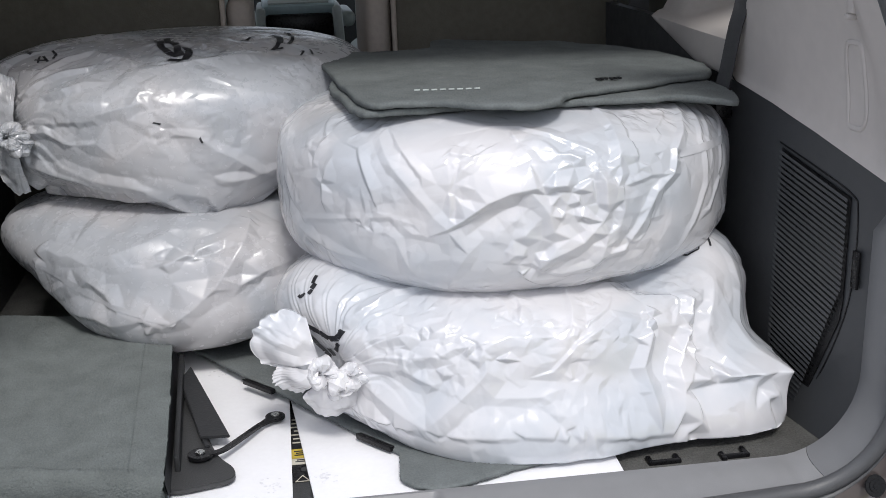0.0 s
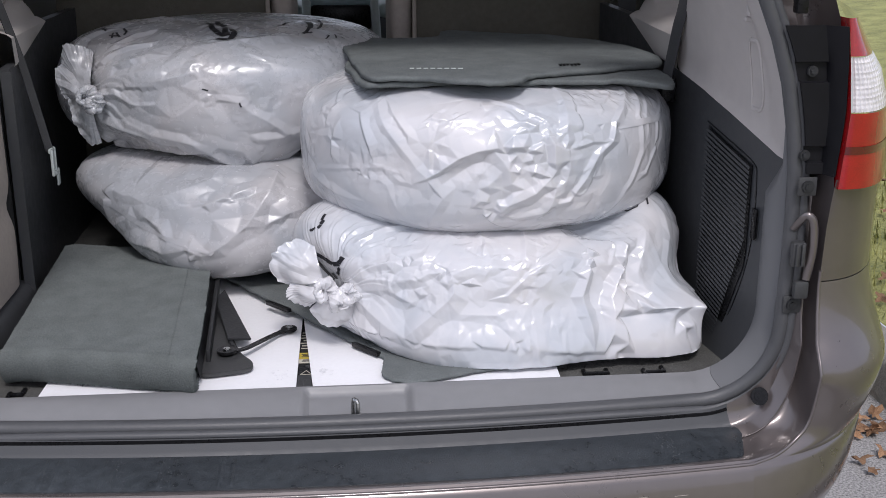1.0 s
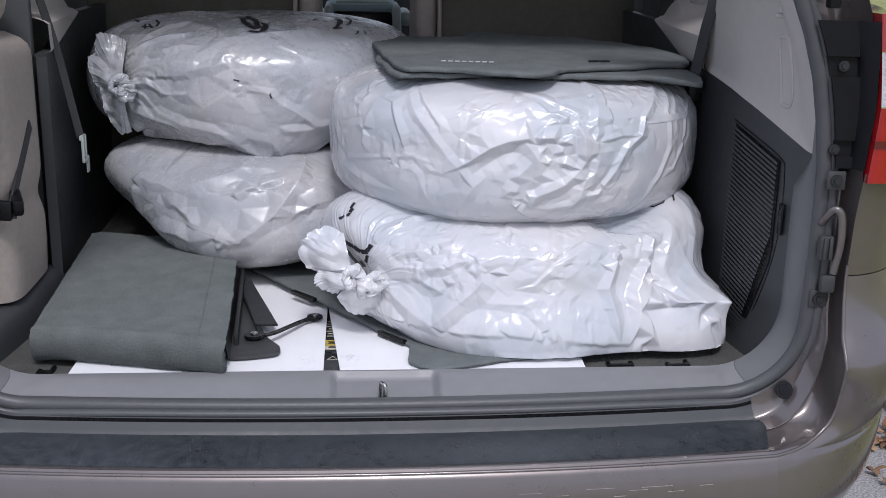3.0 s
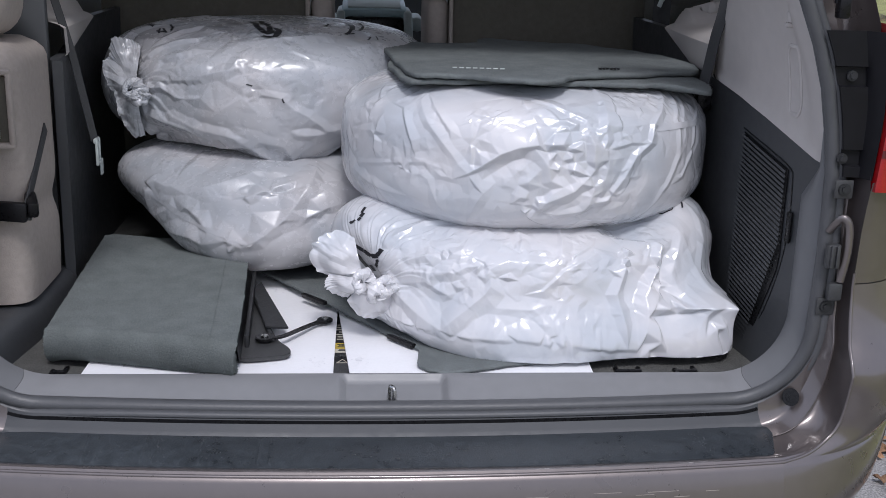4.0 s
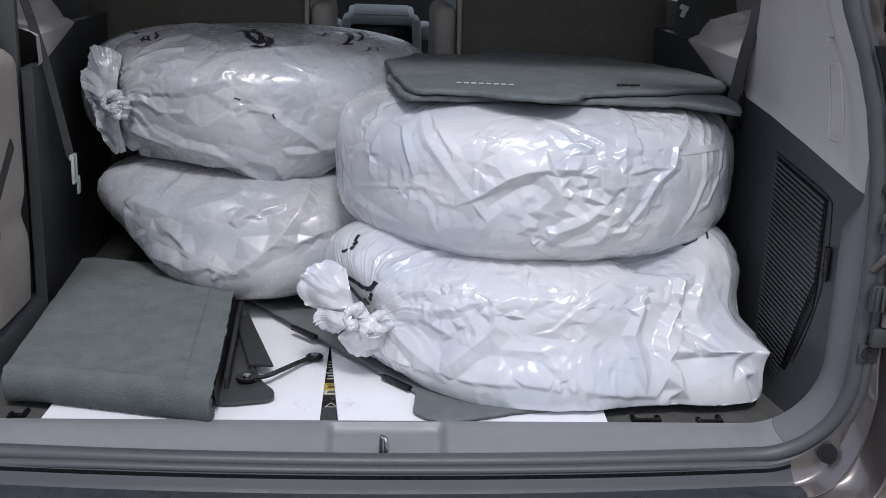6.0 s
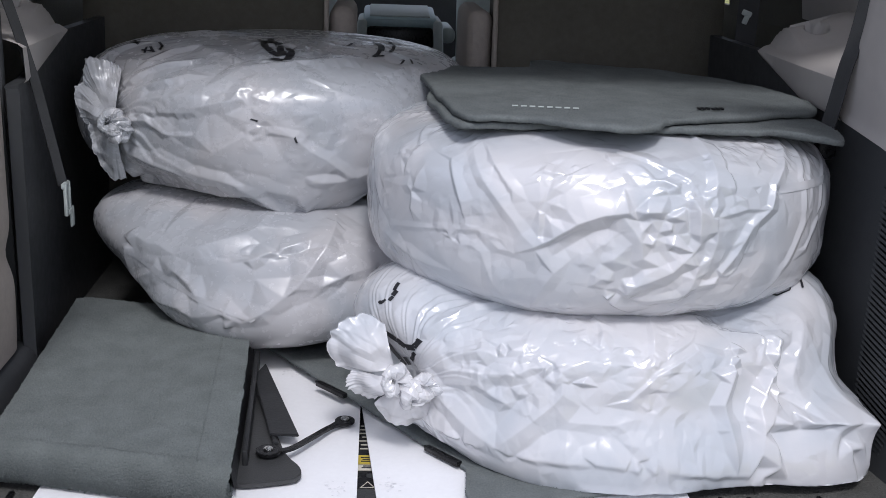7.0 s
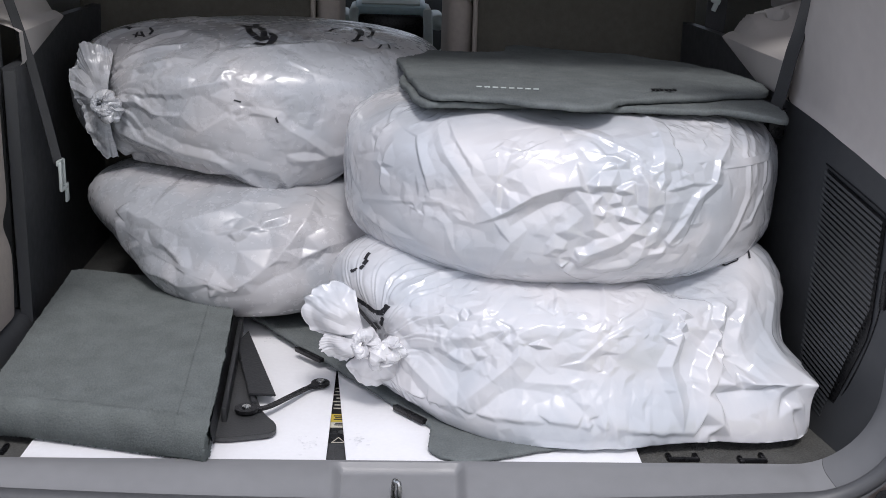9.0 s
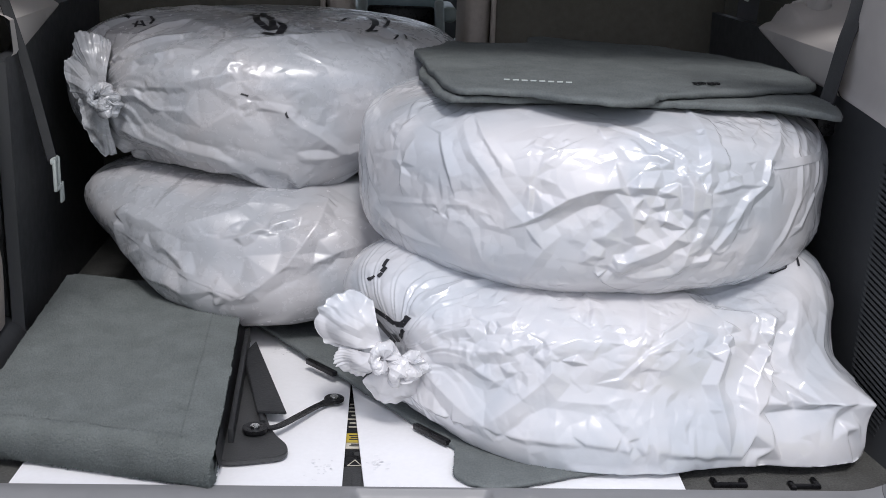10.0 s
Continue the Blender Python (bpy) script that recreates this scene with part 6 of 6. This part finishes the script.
def leaf(parent, material, center, rim, seed, cup=0.012, crisp=0.012, back=0.30):
    """A loose flap of film spread from a knot, upright and facing the rear: rim gives (angle from +x towards up, reach) pairs."""
    nu, nv = 40, 170
    U, V = np.meshgrid(np.linspace(0, 1, nu), np.linspace(0, 1, nv), indexing="ij")
    u, v = U.ravel(), V.ravel()
    ks = np.linspace(0, 1, len(rim))
    a = np.radians(np.interp(v, ks, [k for k, _ in rim]))
    even = np.interp(v, ks, [r for _, r in rim])
    r = u * even * (1 + u ** 3 * (0.07 * panes(v * 7, 0 * v, seed) + 0.05 * perlin(np.stack([v * 16, 0 * v, 0 * v + seed], 1), seed)))
    gx, gz = r * np.cos(a), r * np.sin(a)
    bent = np.stack([gx, gz, 0 * gx + seed * 0.3], 1) * 16
    wx, wz = gx + 0.006 * perlin(bent, seed + 7), gz + 0.006 * perlin(bent, seed + 8)
    out = u ** 0.6 * (crisp * 1.8 * panes(wx * 26, wz * 26, seed + 1) + crisp * 0.6 * panes(wx * 60, wz * 60, seed + 2))
    y = -out - cup * np.sin(np.pi * np.minimum(1, u * 1.2)) + back * even * u * u
    q = np.stack([center[0] + gx, center[1] + y, center[2] + gz], 1)
    rim_back = q + np.array([0, 0.0012, 0])
    n = len(q)
    f1 = grid_faces(nu, nv)
    f2 = [tuple(i + n for i in f[::-1]) for f in f1]
    edge = [((nu - 1) * nv + j, (nu - 1) * nv + j + 1, (nu - 1) * nv + j + 1 + n, (nu - 1) * nv + j + n) for j in range(nv - 1)]
    return put("loose_film", mesh_of("loose_film", np.concatenate([q, rim_back]), f1 + f2 + edge, material), parent)


def twist(parent, place, r, tube, turn, material, seed):
    """One loop of a tied knot: a fat crumpled ring of film."""
    nu, nv = 44, 18
    U, V = np.meshgrid(np.linspace(0, 2 * np.pi, nu), np.linspace(0, 2 * np.pi, nv), indexing="ij")
    u, v = U.ravel(), V.ravel()
    loc = np.stack([np.cos(u) * 2, np.sin(u) * 2, np.cos(v)], 1) + seed
    t = tube * (1 + 0.55 * perlin(loc * 0.9, seed + 1) + 0.35 * (cells(loc * 1.6, seed + 2) - 0.5)) * (0.75 + 0.35 * np.cos(u))
    q = np.stack([(r + t * np.cos(v)) * np.cos(u), (r + t * np.cos(v)) * np.sin(u), t * np.sin(v) * 1.2], 1)
    rot = np.array(Euler([radians(x) for x in turn]).to_matrix())
    return put("knot", mesh_of("knot", q @ rot.T + np.array(place), grid_faces(nu, nv), material, smooth=False), parent)


def bags():
    a = empty("tyre_bag", (-0.235, 0.905, 0.93), "milky plastic bag knotted round a tyre, stacked on another bag", "bag", "bagged tyres")
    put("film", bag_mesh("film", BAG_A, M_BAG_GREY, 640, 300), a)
    twist(a, (-0.530, 0.618, 1.050), 0.012, 0.015, (70, 10, 20), M_BAG_GREY, 3)
    twist(a, (-0.512, 0.612, 1.042), 0.011, 0.014, (100, 40, 60), M_BAG_GREY, 5)
    leaf(a, M_BAG_GREY, (-0.524, 0.650, 1.050), [(84, 0.085), (97, 0.098), (119, 0.112), (132, 0.086)], 5)
    leaf(a, M_BAG_GREY, (-0.524, 0.644, 1.050), [(126, 0.080), (143, 0.088), (170, 0.062), (191, 0.056)], 6)
    leaf(a, M_BAG_GREY, (-0.522, 0.640, 1.045), [(180, 0.050), (215, 0.056), (240, 0.072), (262, 0.105), (275, 0.098)], 7)
    for args in ((-70.5, 41.6, -63.6, 43.9, 1.4), (-73.0, 43.9, -64.1, 45.3, 1.2), (-57.4, 41.6, -52.3, 44.9, 1.2), (-58.5, 45.3, -53.9, 40.8, 1.0), (-57.7, 46.7, -51.0, 43.9, 1.2), (-59.7, 52.2, -53.9, 50.7, 1.2), (-53.9, 50.7, -51.3, 47.2, 1.2), (-24.2, 77.8, -13.7, 73.8, 1.5), (-16.8, 77.1, -5.2, 61.5, 3.2),):
        print_bar(BAG_A, a, *args)
    for args in ((-18.8, 81.9, -3.2, 72.5, 3.2), (-5.0, 60.9, -0.9, 56.5, 3.2), (-2.9, 69.9, -0.4, 55.9, 3), (-3.7, 51.7, 0.1, 50.7, 3), (0.6, 68.7, 2.7, 60.9, 2.6), (2.7, 60.9, 1.2, 50.7, 2.6), (35.9, 73.1, 54.4, 75.1, 1.0), (66.9, 72.5, 38.0, 56.5, 1.8), (66.1, 70.5, 48.7, 61.5, 1.8),):
        print_bar(BAG_A, a, *args)
    for args in ((40.0, 57.5, 44.9, 57.0, 1.5), (83.5, 69.9, 51.0, 59.2, 1.3), (44.1, 45.3, 49.0, 48.7, 1.0), (54.9, 50.2, 50.5, 44.4, 1.0), (55.4, 45.8, 55.6, 43.0, 1.2), (-6.5, 4.4, -4.7, 3.6, 0.7), (3.5, -0.1, 4.0, -1.2, 0.5),):
        print_bar(BAG_A, a, *args)
    b = empty("tyre_bag", (0.272, 0.48, 0.885), "white plastic bag pulled tight over a tyre, lying flat", "bag", "bagged tyres")
    put("film", bag_mesh("film", BAG_B, M_BAG_WHITE), b)
    seam = print_bar(BAG_B, b, 33, 16, 74, 14, 4.5, "seam_band")
    seam.data.materials[0] = M_BAG_WHITE
    c = empty("tyre_bag", (0.255, 0.435, 0.667), "white crinkled plastic bag with a twisted knotted neck", "bag", "bagged tyres")
    put("film", bag_mesh("film", BAG_C, M_BAG_WHITE), c)
    twist(c, (-0.050, 0.176, 0.772), 0.013, 0.015, (75, 20, 15), M_BAG_WHITE, 8)
    twist(c, (-0.027, 0.168, 0.752), 0.012, 0.016, (110, -30, 50), M_BAG_WHITE, 11)
    twist(c, (-0.012, 0.172, 0.764), 0.011, 0.015, (60, 30, 10), M_BAG_WHITE, 14)
    leaf(c, M_BAG_WHITE, (-0.050, 0.188, 0.790), [(104, 0.060), (124, 0.082), (143, 0.094), (157, 0.100), (172, 0.094), (186, 0.080), (196, 0.058)], 4)
    leaf(c, M_BAG_WHITE, (-0.048, 0.180, 0.782), [(182, 0.062), (198, 0.072), (212, 0.070), (240, 0.055)], 13)
    leaf(c, M_BAG_WHITE, (-0.040, 0.178, 0.776), [(230, 0.055), (259, 0.078), (285, 0.085), (303, 0.110), (318, 0.085), (335, 0.060)], 9)
    for args in ((-57.7, 11.9, -54.6, 11.0, 2.2), (-54.6, 11.0, -51.8, 9.3, 2.4), (-51.8, 9.3, -48.7, 10.7, 2.4), (-48.7, 10.7, -47.2, 15.4, 1.8), (-58.7, 9.1, -57.4, 4.4, 1.8), (-57.4, 4.4, -56.4, 1.7, 2.0), (-56.4, 1.7, -55.4, 0.4, 2.0), (-54.1, 3.6, -53.3, 1.2, 1.8), (-51.0, 3.9, -48.5, 8.5, 1.4),):
        print_bar(BAG_C, c, *args)
    for args in ((-59.7, 30.2, -61.0, 34.8, 1.2), (-59.0, 27.9, -59.0, 30.9, 1.4), (-59.0, 25.1, -58.7, 27.6, 1.0), (-61.3, 21.7, -60.8, 23.0, 1.0), (-60.8, 22.0, -60.0, 24.7, 0.8), (54.4, 47.2, 55.6, 42.5, 0.5), (52.3, 44.9, 52.6, 41.2, 0.5), (52.6, 41.2, 55.1, 38.6, 0.6), (58.7, 42.5, 55.1, 38.6, 0.5),):
        print_bar(BAG_C, c, *args)
    for args in ((62.8, 41.2, 57.7, 35.2, 0.8),):
        print_bar(BAG_C, c, *args)
    d = empty("tyre_bag", (-0.225, 0.85, 0.68), "milky grey plastic bag round a tyre, under another bag", "bag", "bagged tyres")
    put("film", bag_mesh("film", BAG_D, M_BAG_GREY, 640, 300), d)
    seam = print_bar(BAG_D, d, -46, 8, -6, -14, 2.2, "seam_band")
    seam.data.materials[0] = M_BAG_GREY


bags()


# ---- two car mats thrown on the upper bag ----
def droop(x, y):
    r = math.hypot(x - 0.27, y - 0.50)
    return -1.1 * max(0, r - 0.30) ** 2 * (1 if y < 0.5 else 0.1) - 0.02 * max(0, x - 0.3)


lower_mat = flat_mat("car_mat", [(0.005, 0.55), (0.012, 0.36), (0.028, 0.262), (0.060, 0.246), (0.11, 0.258), (0.20, 0.262), (0.30, 0.250), (0.40, 0.255), (0.50, 0.272), (0.545, 0.262), (0.588, 0.270), (0.605, 0.36), (0.598, 0.50), (0.57, 0.74), (0.35, 0.88), (0.10, 0.83)],
                     1.127, 0.009, M_MAT, "charcoal carpet car mat lying under another mat", "car mat", droop, group="car mats")
upper_mat = flat_mat("car_mat", [(-0.004, 0.80), (0.004, 0.60), (0.014, 0.44), (0.030, 0.290), (0.052, 0.243), (0.10, 0.250), (0.135, 0.247), (0.19, 0.196), (0.25, 0.174), (0.298, 0.198), (0.328, 0.250), (0.40, 0.285), (0.51, 0.360), (0.606, 0.430), (0.625, 0.56), (0.575, 0.80), (0.42, 0.93), (0.32, 1.0), (0.245, 1.0), (0.228, 0.975), (0.214, 0.88), (0.195, 0.835), (0.10, 0.83)],
                     1.1385, 0.009, M_MAT, "charcoal carpet car mat with a worn pale mark on top", "car mat", droop, group="car mats")
for soft, many, seed in ((lower_mat, 16000, 5), (upper_mat, 36000, 6), (under, 16000, 7)):
    tufts(soft, many, 0.0018, 0.0012, seed, lambda c, n: (n[:, 2] > -0.2) & (c[:, 1] < 0.9), M_MAT)
bms = [box((0.0085, 0.0028, 0.002), 0.0005, pose(0.12 + 0.0125 * k, 0.335 - 0.0015 * k, 1.1390 + droop(0.12 + 0.0125 * k, 0.335))) for k in range(8)]
part("pale_mark", join(*bms), M_PALE, upper_mat, "worn pale lettering strip")
bms = [box((0.005, 0.012, 0.003), 0.001, pose(0.395 + 0.007 * k, 0.345 + 0.002 * (k % 3), 1.1425 + droop(0.41, 0.345))) for k in range(6)]
part("fixing_hole", join(*bms), M_BLACK, upper_mat, "dark fixing hole of the mat")
